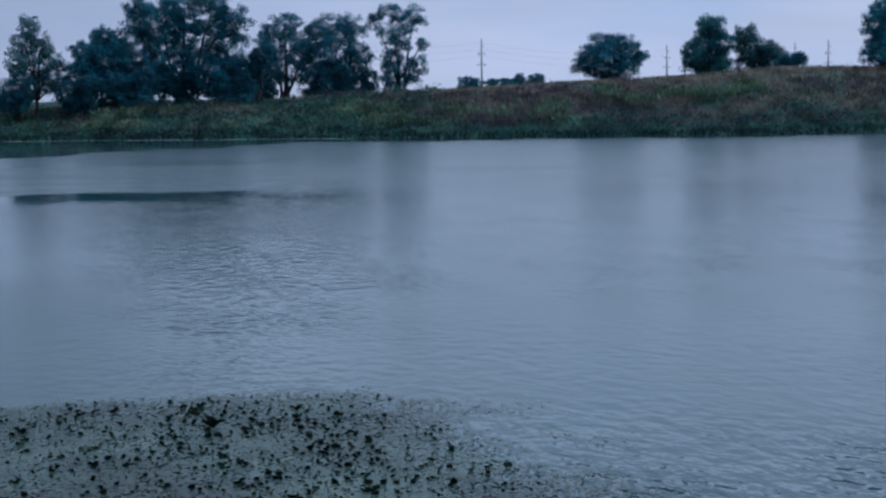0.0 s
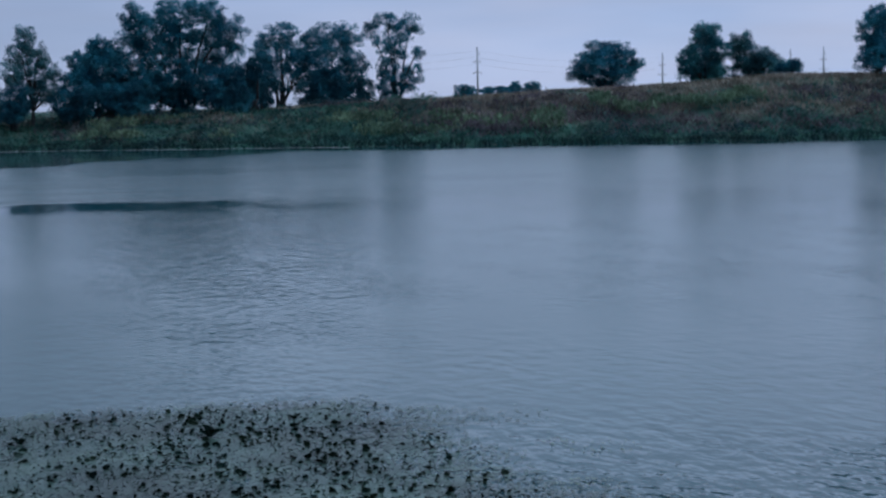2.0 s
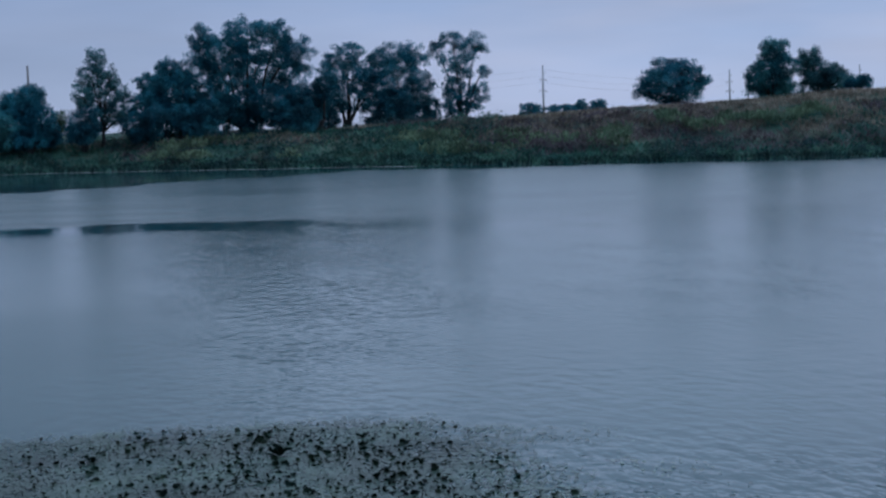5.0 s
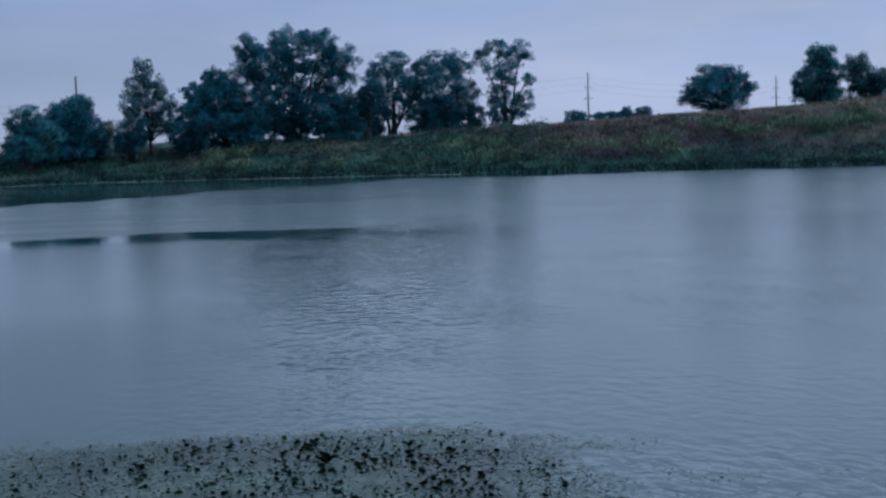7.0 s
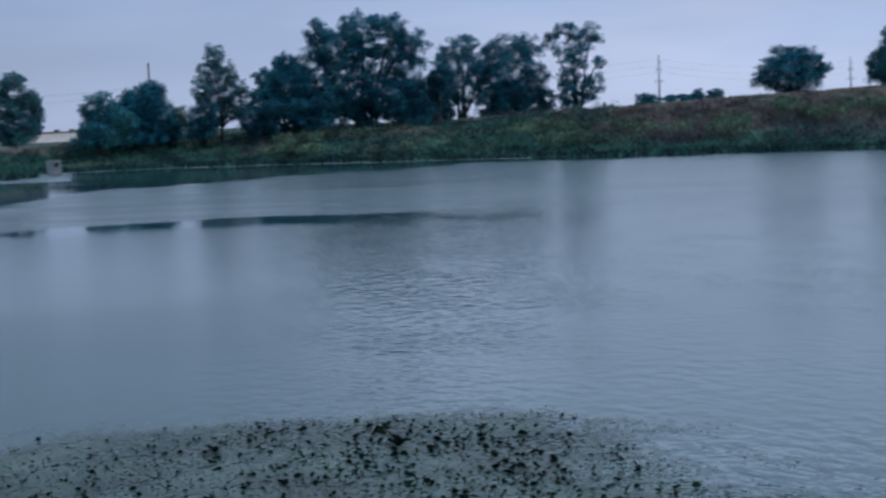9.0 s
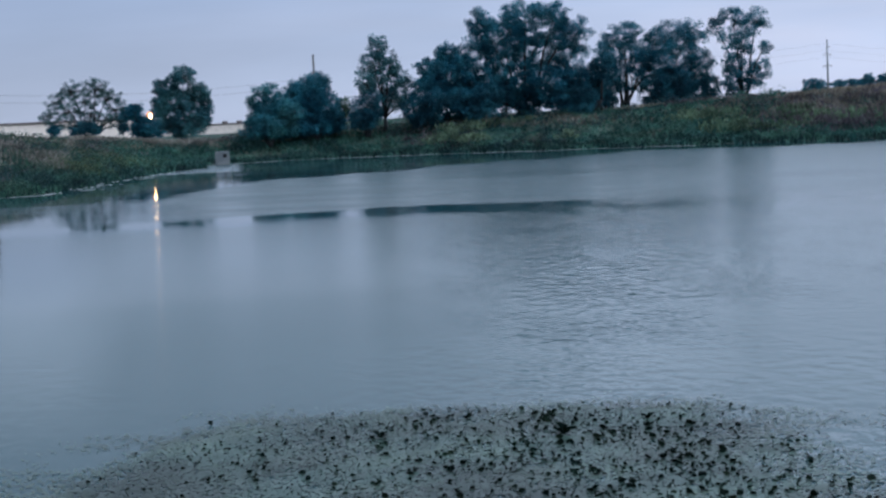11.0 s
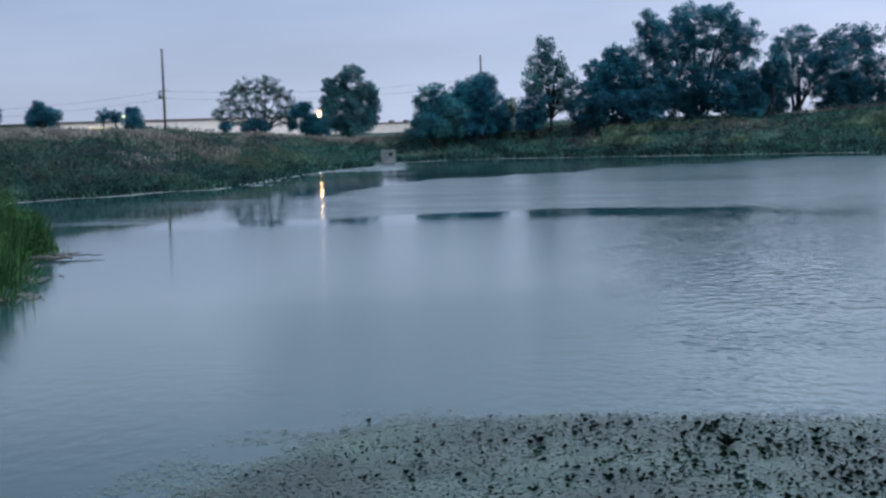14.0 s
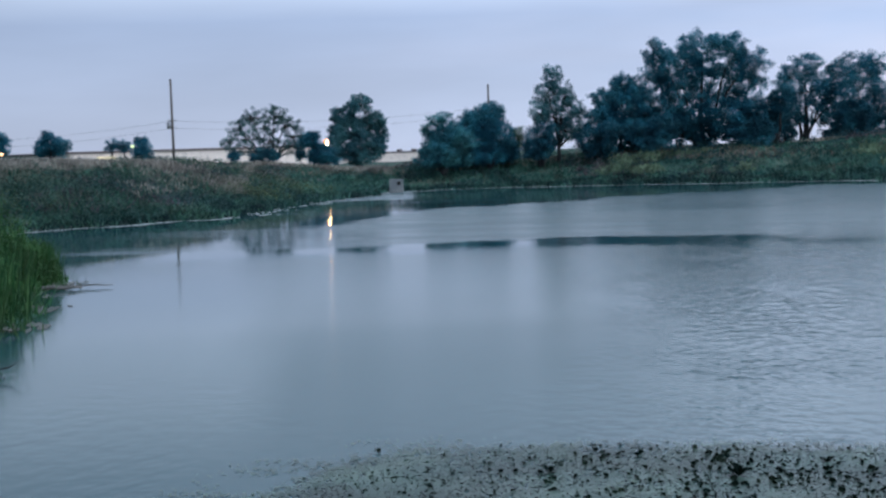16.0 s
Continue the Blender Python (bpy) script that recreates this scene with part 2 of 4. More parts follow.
gusts = ranged(n, l, noise_node(n, l, 0.6, 3, (1.4, 0.5, 1)), 0.35, 0.65, 0.65, 1.35)
patchy = n.new("ShaderNodeMath")
patchy.operation = "MULTIPLY"
l.new(rip.outputs["Fac"], patchy.inputs[0])
l.new(gusts, patchy.inputs[1])
l.new(patchy.outputs[0], bump.inputs["Strength"])
l.new(add.outputs[0], bump.inputs["Height"])
l.new(bump.outputs[0], b.inputs["Normal"])
downwind = n.new("ShaderNodeCombineXYZ")       # the wavelets' slopes lie along the wind
downwind.inputs[0].default_value, downwind.inputs[1].default_value = 0.26, 0.966
l.new(downwind.outputs[0], b.inputs["Tangent"])
b.inputs["Anisotropic"].default_value = 0.85


# ---- helpers for shapes ----
def obj(name, data, mat, parent=None, label=""):
    ob = new(name, data)
    if mat:
        data.materials.append(mat)
    if parent:
        ob.parent = parent
    if label:
        ob["label"] = label
    return ob


def mesh_from(name, verts, faces, smooth=False):
    me = bpy.data.meshes.new(name)
    me.from_pydata([tuple(v) for v in verts], [], faces)
    if smooth:
        me.polygons.foreach_set("use_smooth", [True] * len(me.polygons))
    me.update()
    return me


def part(name, bm, mat, parent=None, label="", smooth=False):
    me = bpy.data.meshes.new(name)
    bm.to_mesh(me)
    bm.free()
    if smooth:
        me.polygons.foreach_set("use_smooth", [True] * len(me.polygons))
    return obj(name, me, mat, parent, label)


def quads_mesh(name, corners):
    """corners: (k, 4, 3) array, one loose quad each."""
    k = len(corners)
    me = bpy.data.meshes.new(name)
    me.vertices.add(k * 4)
    me.vertices.foreach_set("co", corners.reshape(-1))
    me.loops.add(k * 4)
    me.loops.foreach_set("vertex_index", np.arange(k * 4, dtype=np.int32))
    me.polygons.add(k)
    me.polygons.foreach_set("loop_start", np.arange(0, k * 4, 4, dtype=np.int32))
    me.update(calc_edges=True)
    return me


def tube(path, radii, sides=7):
    """Vertices and faces of a tapered tube along a path."""
    path = [Vector(p) for p in path]
    vs, fs = [], []
    for i, p in enumerate(path):
        d = (path[min(i + 1, len(path) - 1)] - path[max(i - 1, 0)]).normalized()
        a = d.orthogonal().normalized()
        c = d.cross(a)
        for k in range(sides):
            w = 2 * math.pi * k / sides
            vs.append(p + (a * math.cos(w) + c * math.sin(w)) * radii[i])
    for i in range(len(path) - 1):
        for k in range(sides):
            q = (k + 1) % sides
            fs.append((i * sides + k, i * sides + q, (i + 1) * sides + q, (i + 1) * sides + k))
    fs.append(tuple(range(sides))[::-1])
    fs.append(tuple((len(path) - 1) * sides + k for k in range(sides)))
    return vs, fs


def tubes_mesh(name, list_of):
    vs, fs = [], []
    for path, radii, sides in list_of:
        v, f = tube(path, radii, sides)
        fs += [tuple(i + len(vs) for i in face) for face in f]
        vs += v
    return mesh_from(name, vs, fs, True)


def box(bm, x0, x1, y0, y1, z0, z1, bevel=0.0):
    r = bmesh.ops.create_cube(bm, size=1)
    bmesh.ops.scale(bm, vec=(x1 - x0, y1 - y0, z1 - z0), verts=r["verts"])
    bmesh.ops.translate(bm, vec=((x0 + x1) / 2, (y0 + y1) / 2, (z0 + z1) / 2), verts=r["verts"])
    if bevel:
        es = list({e for v in r["verts"] for e in v.link_edges})
        bmesh.ops.bevel(bm, geom=es, offset=bevel, segments=2, affect="EDGES")


def polar(az, d):
    """Plan place at az degrees left of north, d metres from the stand."""
    return -math.sin(radians(az)) * d, math.cos(radians(az)) * d


# ---- the lie of the land ----
POND = [(2, 116), (13, 117), (24, 108.5), (36, 99), (47.5, 90), (60, 82.5), (67, 80), (90, 72), (110, 55), (112, 30), (95, 10),
        (60, 2), (30, 1), (8, 2.5), (0, 3), (-4, 6), (-5.6, 14), (-5.9, 19), (-6.35, 24), (-6.15, 26.5), (-6.6, 30.5), (-7.3, 33.6), (-7.5, 35.4), (-7.25, 37),
        (-7.7, 39.3), (-10, 41.5), (-16, 46), (-24, 55), (-22, 64), (-14.3, 69), (-10.3, 73), (-6.5, 76.5), (-5.5, 82), (-4.6, 88.5), (-1, 100), (1.5, 108)]
CREST = [(-180, 1.3), (-90, 3.0), (-60, 4.6), (-39.6, 4.5), (-36, 4.35), (-32, 3.85), (-27.8, 3.6), (-24.6, 3.2), (-21.4, 2.9), (-16.7, 2.45),
         (-12.9, 2.3), (-6.8, 2.0), (-3.0, 1.85), (-1.6, 1.4), (-0.3, 1.25), (2.7, 2.0), (4.8, 2.3), (6.9, 2.55), (8, 2.5), (10, 2.55), (13, 2.62), (40, 2.5), (180, 1.3)]


def shore_distance(x, y):
    """Metres from the water's edge, positive on land."""
    x, y = np.asarray(x, float), np.asarray(y, float)
    best = np.full(x.shape, 1e9)
    inside = np.zeros(x.shape, bool)
    for (ax, ay), (bx, by) in zip(POND, POND[1:] + POND[:1]):
        ex, ey = bx - ax, by - ay
        t = np.clip(((x - ax) * ex + (y - ay) * ey) / (ex * ex + ey * ey), 0, 1)
        best = np.minimum(best, np.hypot(x - ax - t * ex, y - ay - t * ey))
        cross = ((ay > y) != (by > y)) & (x < (bx - ax) * (y - ay) / (by - ay + 1e-12) + ax)
        inside ^= cross
    wob = 0.5 * np.sin(x * 0.9 + 1.3 * np.sin(y * 0.35)) + 0.35 * np.sin(y * 1.7 + x * 0.4)
    far = np.clip((np.hypot(x, y) - 60) / 30, 0, 1)
    return np.where(inside, -best, best) + wob * 0.6 * far


def smooth(t):
    t = np.clip(t, 0, 1)
    return t * t * (3 - 2 * t)


def ground_z(x, y):
    x, y = np.asarray(x, float), np.asarray(y, float)
    s = shore_distance(x, y)
    d = np.hypot(x, y)
    az = np.degrees(np.arctan2(-x, y))
    crest = np.interp(az, [a for a, _ in CREST], [c for _, c in CREST])
    near = 1 - smooth((d - 45) / 18)
    crest = crest * (1 - near) + 1.3 * near
    wide = (13 + 5 * smooth((-az - 15) / 12)) * (1 - near) + 2.6 * near
    land = crest * (0.25 * np.clip(s / wide, 0, 1) + 0.75 * smooth(s / wide))
    land -= (crest - 1.0) * smooth((s - wide - 16) / 70)
    land += 0.10 * np.sin(x * 0.31 + 2 * np.sin(y * 0.17)) * smooth(s / 8)
    bed = -1.6 * smooth(-s / 6)
    return np.where(s > 0, land, bed)


def axis(lo, hi, step, reach):
    inner = list(np.arange(lo, hi + 0.01, step))
    out, g = [], step
    while (out[-1] if out else 0) < reach:
        g *= 1.35
        out.append((out[-1] if out else 0) + g)
    return np.array([lo - o for o in out[::-1]] + inner + [hi + o for o in out])


def sheet(name, xs, ys, fz):
    X, Y = np.meshgrid(xs, ys)
    Z = fz(X, Y)
    nx, ny = len(xs), len(ys)
    vs = np.stack([X.ravel(), Y.ravel(), Z.ravel()], 1)
    fs = [(j * nx + i, j * nx + i + 1, (j + 1) * nx + i + 1, (j + 1) * nx + i) for j in range(ny - 1) for i in range(nx - 1)]
    return mesh_from(name, vs.tolist(), fs, True)


ground = obj("ground", sheet("ground", axis(-60, 120, 1.0, 3500), axis(-20, 165, 1.0, 3500), ground_z), TURF)
tagged(ground, "rolling grassy land with a raised bank round the pond", "ground", kind="structure")


def hump(x, y, f=0.09, ph=0.0):
    """Smooth random patches between 0 and 1, about 1/f metres across."""
    def lattice(i, j):
        v = np.sin(i * 127.1 + j * 311.7 + ph * 74.7) * 43758.5453
        return v - np.floor(v)
    total, amp, norm = 0.0, 1.0, 0.0
    for o in range(3):
        u, v = x * f * 1.6 * 2 ** o, y * f * 1.6 * 2 ** o
        i, j = np.floor(u), np.floor(v)
        a, b = smooth(u - i), smooth(v - j)
        total = total + amp * ((lattice(i, j) * (1 - a) + lattice(i + 1, j) * a) * (1 - b) + (lattice(i, j + 1) * (1 - a) + lattice(i + 1, j + 1) * a) * b)
        norm += amp
        amp *= 0.5
    return np.clip((total / norm - 0.5) * 1.7 + 0.5, 0, 1)


def ruffle(x, y):
    """Fine roughness and ripple height of the water: a wind-ruffled belt, calmer water before and behind it, choppier towards the east."""
    u = y + 0.37 * x
    az = np.degrees(np.arctan2(-x, y))
    d = np.hypot(x, y)
    wob = 0.9 * np.sin(x * 0.45 + 0.8 * np.sin(y * 0.3)) + 0.5 * np.sin(x * 1.3 + 1.0)
    rag = hump(x * 0.35, u, 0.45, 9.0) - 0.5
    patch = hump(x * 0.6, u, 0.12, 6.0)
    streak = hump(x * 0.16, u, 0.5, 4.0)
    far_edge = np.interp(x, [-16, -10, -6, -1, 4, 11, 20, 30, 60], [54, 57, 59, 63, 78, 87, 97, 105, 101])
    east = smooth((-az - 17) / 7)
    choppy = smooth((-az - 9) / 5)
    west = smooth((x + 4) / 8)
    sharp = 1 - smooth((-az - 13.2 + 3 * rag) / 5.5)
    edge = np.interp(az, [-20.6, -17, -13.4, -9], [45.2, 45.8, 46.9, 47.6]) - 4.5 * (1 - sharp)
    lower = smooth((d + 0.4 * wob + (1.0 + 4.0 * choppy * (1 - sharp)) * rag - edge) / (1.3 + 14.0 * (1 - sharp)))
    slick = smooth((d - 42.6 + 3.5 * choppy + 4.0 * rag + 0.4 * wob) / (4.2 + 4.5 * choppy)) * sharp
    upper = smooth((far_edge + 1.5 * wob - u) / 3.0) * west
    near = (0.050 + 0.065 * smooth((46.6 + 0.6 * wob + 2 * rag - d) / 4) + 0.05 * smooth((32 - d) / 12)) * (1 - 0.4 * smooth((az - 2) / 3)) * (1 - choppy) + (0.062 + 0.03 * smooth((46 + 3 * rag - d) / 18) + 0.050 * east) * choppy
    belt = (0.18 + 0.05 * smooth((streak - 0.25) / 0.4)) * (1 - east) + (0.155 + 0.03 * streak) * east
    calm = 0.032 + 0.16 * smooth((az + 2.7) / 0.5) * smooth((y - 92) / 8) + 0.05 * smooth((streak - 0.65) / 0.2)
    near = near * (1 - (0.6 - 0.2 * choppy) * slick)
    near = near - 0.09 * smooth((15.5 - u + 3 * rag) / 4) * smooth((x - 3) / 3)
    rough = near * (1 - lower) + lower * (calm * (1 - upper) + belt * upper)
    fine = 0.03 + 0.21 * smooth((-az - 3) / 12) * (0.6 + 0.8 * patch) * (0.65 + 0.35 * smooth((u - 16) / 16)) - 0.06 * east
    fine = fine + 0.36 * smooth((15.5 - u + 3 * rag) / 4) * smooth((x - 3) / 3)
    fine = fine * (1 - (0.85 - 0.2 * choppy) * slick)
    ripple = fine * (1 - lower) + lower * (0.008 * (1 - upper) + (0.08 + 0.10 * east) * upper)
    return rough, ripple


wx, wy = np.arange(-30, 121, 0.75), np.arange(-2, 123, 0.6)
water_mesh = sheet("water", wx, wy, lambda x, y: x * 0.0)
wv = np.array([v.co[:] for v in water_mesh.vertices])
water_mesh.attributes.new("ruffle", "FLOAT", "POINT")
water_mesh.attributes.new("ripple", "FLOAT", "POINT")
rough_v, ripple_v = ruffle(wv[:, 0], wv[:, 1])
water_mesh.attributes["ruffle"].data.foreach_set("value", rough_v.astype(np.float32))
water_mesh.attributes["ripple"].data.foreach_set("value", ripple_v.astype(np.float32))
water = obj("water", water_mesh, WATER)
tagged(water, "grey-blue pond water ruffled by light wind", "water", kind="structure")


# ---- trees ----
def leaf_quads(rng, pts, size, flat=0.0):
    """One small folded leaf spray at each point, as loose diamond-shaped quads; flat: how far they lie towards the level."""
    k = len(pts)
    a = rng.normal(size=(k, 3))
    a[:, 2] *= 0.7
    a /= np.linalg.norm(a, axis=1)[:, None]
    r = rng.normal(size=(k, 3))
    c = np.cross(a, r)
    a[:, 2] *= 1 - flat
    c[:, 2] *= 1 - flat
    c /= np.linalg.norm(c, axis=1)[:, None] + 1e-9
    ln = size * rng.uniform(0.6, 1.4, (k, 1))
    wd = ln * rng.uniform(0.35, 0.6, (k, 1))
    tip = np.array([0, 0, -0.18]) * ln
    q = np.stack([pts - a * ln * 0.5, pts + c * wd * 0.5, pts + a * ln * 0.5 + tip, pts - c * wd * 0.5], 1)
    return q


def tree(az, d, lobes, name="tree", mat=None, label="", fill=1.0, leaf=0.155, stems=3, clump=0.46, seed=0, trunk_r=0.16, group="", twigs=7):
    """lobes: (across, height above the water, half width, half height) of each bough's foliage."""
    rng = np.random.default_rng(seed + 17)
    x0, y0 = polar(az, d)
    z0 = float(ground_z(x0, y0))
    ux, uy = math.cos(radians(az)), math.sin(radians(az))
    root = new(name)
    root.matrix_world = pose(x0, y0, z0 - 0.05)
    pts, limbs, boughs = [], [], []
    low = min(q[1] for q in lobes)
    forks = []
    mean_u = sum(q[0] for q in lobes) / len(lobes)
    for i in range(stems):
        off = (i - (stems - 1) / 2) * 0.35
        fork = Vector((mean_u * 0.3 * ux + off * ux, off * uy * 0.5 + rng.uniform(-.3, .3), max(0.5, (low - z0) * 0.55)))
        forks.append(fork)
        limbs.append(([(off * 0.5 * ux, off * 0.4 * uy, 0), fork * 0.55 + Vector((rng.uniform(-.08, .08), 0, 0)), fork],
                      [trunk_r * 1.25, trunk_r, trunk_r * 0.85], 8))
    for u, zc, ru, rz in lobes:
        v = rng.uniform(-0.7, 0.7) * max(ru, 0.8)
        c = Vector((u * ux - v * uy, u * uy + v * ux, zc - z0))
        f = min(forks, key=lambda q: (q - c).length)
        bend = f.lerp(c, 0.5) + Vector((0, 0, 0.12 * (c - f).length))
        bough = [([f, bend, c], [trunk_r * 0.7, trunk_r * 0.42, trunk_r * 0.16], 6)]
        boughs.append(bough)
        nc = max(6, int(fill * 15 * (ru * rz) / (clump * clump)))
        w = rng.normal(size=(nc, 3))
        w /= np.linalg.norm(w, axis=1)[:, None]
        rad = rng.uniform(0.15, 1.0, (nc, 1)) ** 0.45
        e = w * rad * rng.uniform(0.9, 1.12, (nc, 1))
        cx = np.array(c[:])
        deep = max(ru, 0.8) * 0.9
        centres = np.stack([cx[0] + e[:, 0] * ru * ux - e[:, 1] * deep * uy, cx[1] + e[:, 0] * ru * uy + e[:, 1] * deep * ux, cx[2] + e[:, 2] * rz], 1)
        for k in range(min(nc, twigs)):
            j = rng.integers(nc)
            p = Vector(centres[j])
            bough.append(([c.lerp(bend, 0.4 * rng.random()), c.lerp(p, 0.6) + Vector((0, 0, 0.05)), p], [trunk_r * 0.22, trunk_r * 0.13, trunk_r * 0.05], 4))
        per = max(6, int(22 * (clump / leaf) ** 2 / 4))
        way = rng.normal(size=(nc * per, 3))
        way /= np.linalg.norm(way, axis=1)[:, None]
        spread = way * rng.uniform(0, 1, (nc * per, 1)) ** 0.45 * clump * np.array([0.80, 0.80, 0.62])
        pts.append(np.repeat(centres, per, 0) + spread)
    pts = np.concatenate(pts)
    pts = pts[pts[:, 2] > 0.15]
    obj("trunk", tubes_mesh("trunk", limbs), BARK, root)
    for bough in boughs:
        obj("limb", tubes_mesh("limb", bough), BARK, root)
    obj("crown", quads_mesh("crown", leaf_quads(rng, pts, leaf)), mat or LEAF_DARK, root)
    return tagged(root, label, "tree" if name == "tree" else "shrub", group)


ROW = "row of trees on the far bank"
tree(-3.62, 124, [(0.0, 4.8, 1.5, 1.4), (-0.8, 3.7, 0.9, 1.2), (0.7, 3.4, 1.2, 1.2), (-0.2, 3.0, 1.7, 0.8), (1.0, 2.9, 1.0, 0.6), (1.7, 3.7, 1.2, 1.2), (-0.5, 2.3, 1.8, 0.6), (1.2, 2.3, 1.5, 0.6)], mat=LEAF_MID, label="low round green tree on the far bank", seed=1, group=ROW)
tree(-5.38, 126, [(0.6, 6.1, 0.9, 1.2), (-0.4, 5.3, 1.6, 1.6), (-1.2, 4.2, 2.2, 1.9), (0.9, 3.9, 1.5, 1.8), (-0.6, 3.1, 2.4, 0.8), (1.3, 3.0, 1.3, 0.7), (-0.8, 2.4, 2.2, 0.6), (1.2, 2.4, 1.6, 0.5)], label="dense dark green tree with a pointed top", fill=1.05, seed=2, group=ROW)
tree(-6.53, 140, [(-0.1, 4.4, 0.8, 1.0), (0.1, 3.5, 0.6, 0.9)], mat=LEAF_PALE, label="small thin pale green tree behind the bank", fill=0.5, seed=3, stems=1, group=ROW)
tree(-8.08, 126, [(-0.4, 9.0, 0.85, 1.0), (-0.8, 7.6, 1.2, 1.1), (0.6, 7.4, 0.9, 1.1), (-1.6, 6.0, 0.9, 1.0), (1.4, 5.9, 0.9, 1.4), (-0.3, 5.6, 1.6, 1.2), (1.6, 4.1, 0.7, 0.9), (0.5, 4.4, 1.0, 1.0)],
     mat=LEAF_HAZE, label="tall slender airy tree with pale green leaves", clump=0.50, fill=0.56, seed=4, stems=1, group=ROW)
tree(-7.40, 125, [(0, 3.8, 1.4, 1.4), (-0.2, 3.0, 1.5, 0.9)], name="shrub", mat=LEAF_SHADED, label="dense dark shrub at the foot of a tall tree", fill=1.1, seed=5, stems=2)
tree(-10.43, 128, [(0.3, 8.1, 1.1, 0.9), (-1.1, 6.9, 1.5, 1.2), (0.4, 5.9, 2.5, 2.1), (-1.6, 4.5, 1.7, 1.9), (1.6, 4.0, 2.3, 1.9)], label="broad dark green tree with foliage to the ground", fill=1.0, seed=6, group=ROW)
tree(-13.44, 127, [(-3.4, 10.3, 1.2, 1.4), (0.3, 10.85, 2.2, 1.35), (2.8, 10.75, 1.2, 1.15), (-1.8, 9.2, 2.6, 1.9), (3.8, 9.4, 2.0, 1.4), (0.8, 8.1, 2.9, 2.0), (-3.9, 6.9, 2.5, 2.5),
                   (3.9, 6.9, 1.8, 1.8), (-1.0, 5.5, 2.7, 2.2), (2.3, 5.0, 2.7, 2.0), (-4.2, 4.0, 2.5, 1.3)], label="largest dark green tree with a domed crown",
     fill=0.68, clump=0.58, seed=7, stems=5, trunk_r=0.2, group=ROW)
tree(-16.13, 125, [(-0.5, 4.6, 1.8, 1.8), (0.6, 6.4, 1.1, 1.3)], name="shrub", mat=LEAF_SHADED, label="dense dark shrub between the taller trees", fill=1.1, seed=8)
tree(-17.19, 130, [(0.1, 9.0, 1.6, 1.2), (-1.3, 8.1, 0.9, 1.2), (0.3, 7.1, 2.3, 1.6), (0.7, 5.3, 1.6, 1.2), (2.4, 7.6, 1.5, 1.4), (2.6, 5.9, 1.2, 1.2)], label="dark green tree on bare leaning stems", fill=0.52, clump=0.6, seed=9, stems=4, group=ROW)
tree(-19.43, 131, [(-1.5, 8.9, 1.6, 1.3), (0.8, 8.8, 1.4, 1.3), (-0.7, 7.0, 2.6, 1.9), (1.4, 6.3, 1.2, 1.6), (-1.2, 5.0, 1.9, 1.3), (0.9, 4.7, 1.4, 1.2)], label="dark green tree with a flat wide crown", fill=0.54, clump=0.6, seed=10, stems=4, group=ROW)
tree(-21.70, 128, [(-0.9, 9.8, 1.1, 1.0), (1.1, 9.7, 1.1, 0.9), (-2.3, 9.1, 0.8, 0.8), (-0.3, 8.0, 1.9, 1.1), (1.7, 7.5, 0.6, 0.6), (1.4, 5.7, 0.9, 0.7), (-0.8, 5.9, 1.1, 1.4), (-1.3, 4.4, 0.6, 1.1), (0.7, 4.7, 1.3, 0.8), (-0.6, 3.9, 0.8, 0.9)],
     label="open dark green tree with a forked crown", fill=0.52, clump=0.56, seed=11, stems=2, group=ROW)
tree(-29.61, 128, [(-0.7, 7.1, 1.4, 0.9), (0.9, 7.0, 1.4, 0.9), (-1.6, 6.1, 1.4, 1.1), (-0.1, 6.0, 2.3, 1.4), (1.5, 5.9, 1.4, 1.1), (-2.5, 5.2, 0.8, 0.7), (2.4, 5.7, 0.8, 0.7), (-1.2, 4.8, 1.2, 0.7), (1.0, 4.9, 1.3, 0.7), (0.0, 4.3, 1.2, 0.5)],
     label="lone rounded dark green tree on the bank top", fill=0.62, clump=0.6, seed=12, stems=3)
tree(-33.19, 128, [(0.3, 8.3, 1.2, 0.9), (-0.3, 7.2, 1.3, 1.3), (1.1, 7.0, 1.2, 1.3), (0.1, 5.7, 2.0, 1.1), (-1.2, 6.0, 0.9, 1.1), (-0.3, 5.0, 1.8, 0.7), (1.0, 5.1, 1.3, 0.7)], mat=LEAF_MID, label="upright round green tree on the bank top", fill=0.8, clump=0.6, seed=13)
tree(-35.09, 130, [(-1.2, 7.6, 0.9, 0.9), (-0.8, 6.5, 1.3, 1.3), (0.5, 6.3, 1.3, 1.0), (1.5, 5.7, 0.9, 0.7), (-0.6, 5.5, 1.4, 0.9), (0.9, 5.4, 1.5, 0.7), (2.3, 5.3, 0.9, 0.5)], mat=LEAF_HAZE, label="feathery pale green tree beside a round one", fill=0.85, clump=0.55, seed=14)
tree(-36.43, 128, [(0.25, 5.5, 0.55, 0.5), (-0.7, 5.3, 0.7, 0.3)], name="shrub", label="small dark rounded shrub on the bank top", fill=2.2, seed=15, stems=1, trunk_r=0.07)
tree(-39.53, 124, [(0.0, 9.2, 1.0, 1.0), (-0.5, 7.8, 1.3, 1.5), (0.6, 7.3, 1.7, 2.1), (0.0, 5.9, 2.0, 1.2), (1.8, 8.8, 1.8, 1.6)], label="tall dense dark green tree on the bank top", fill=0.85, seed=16)

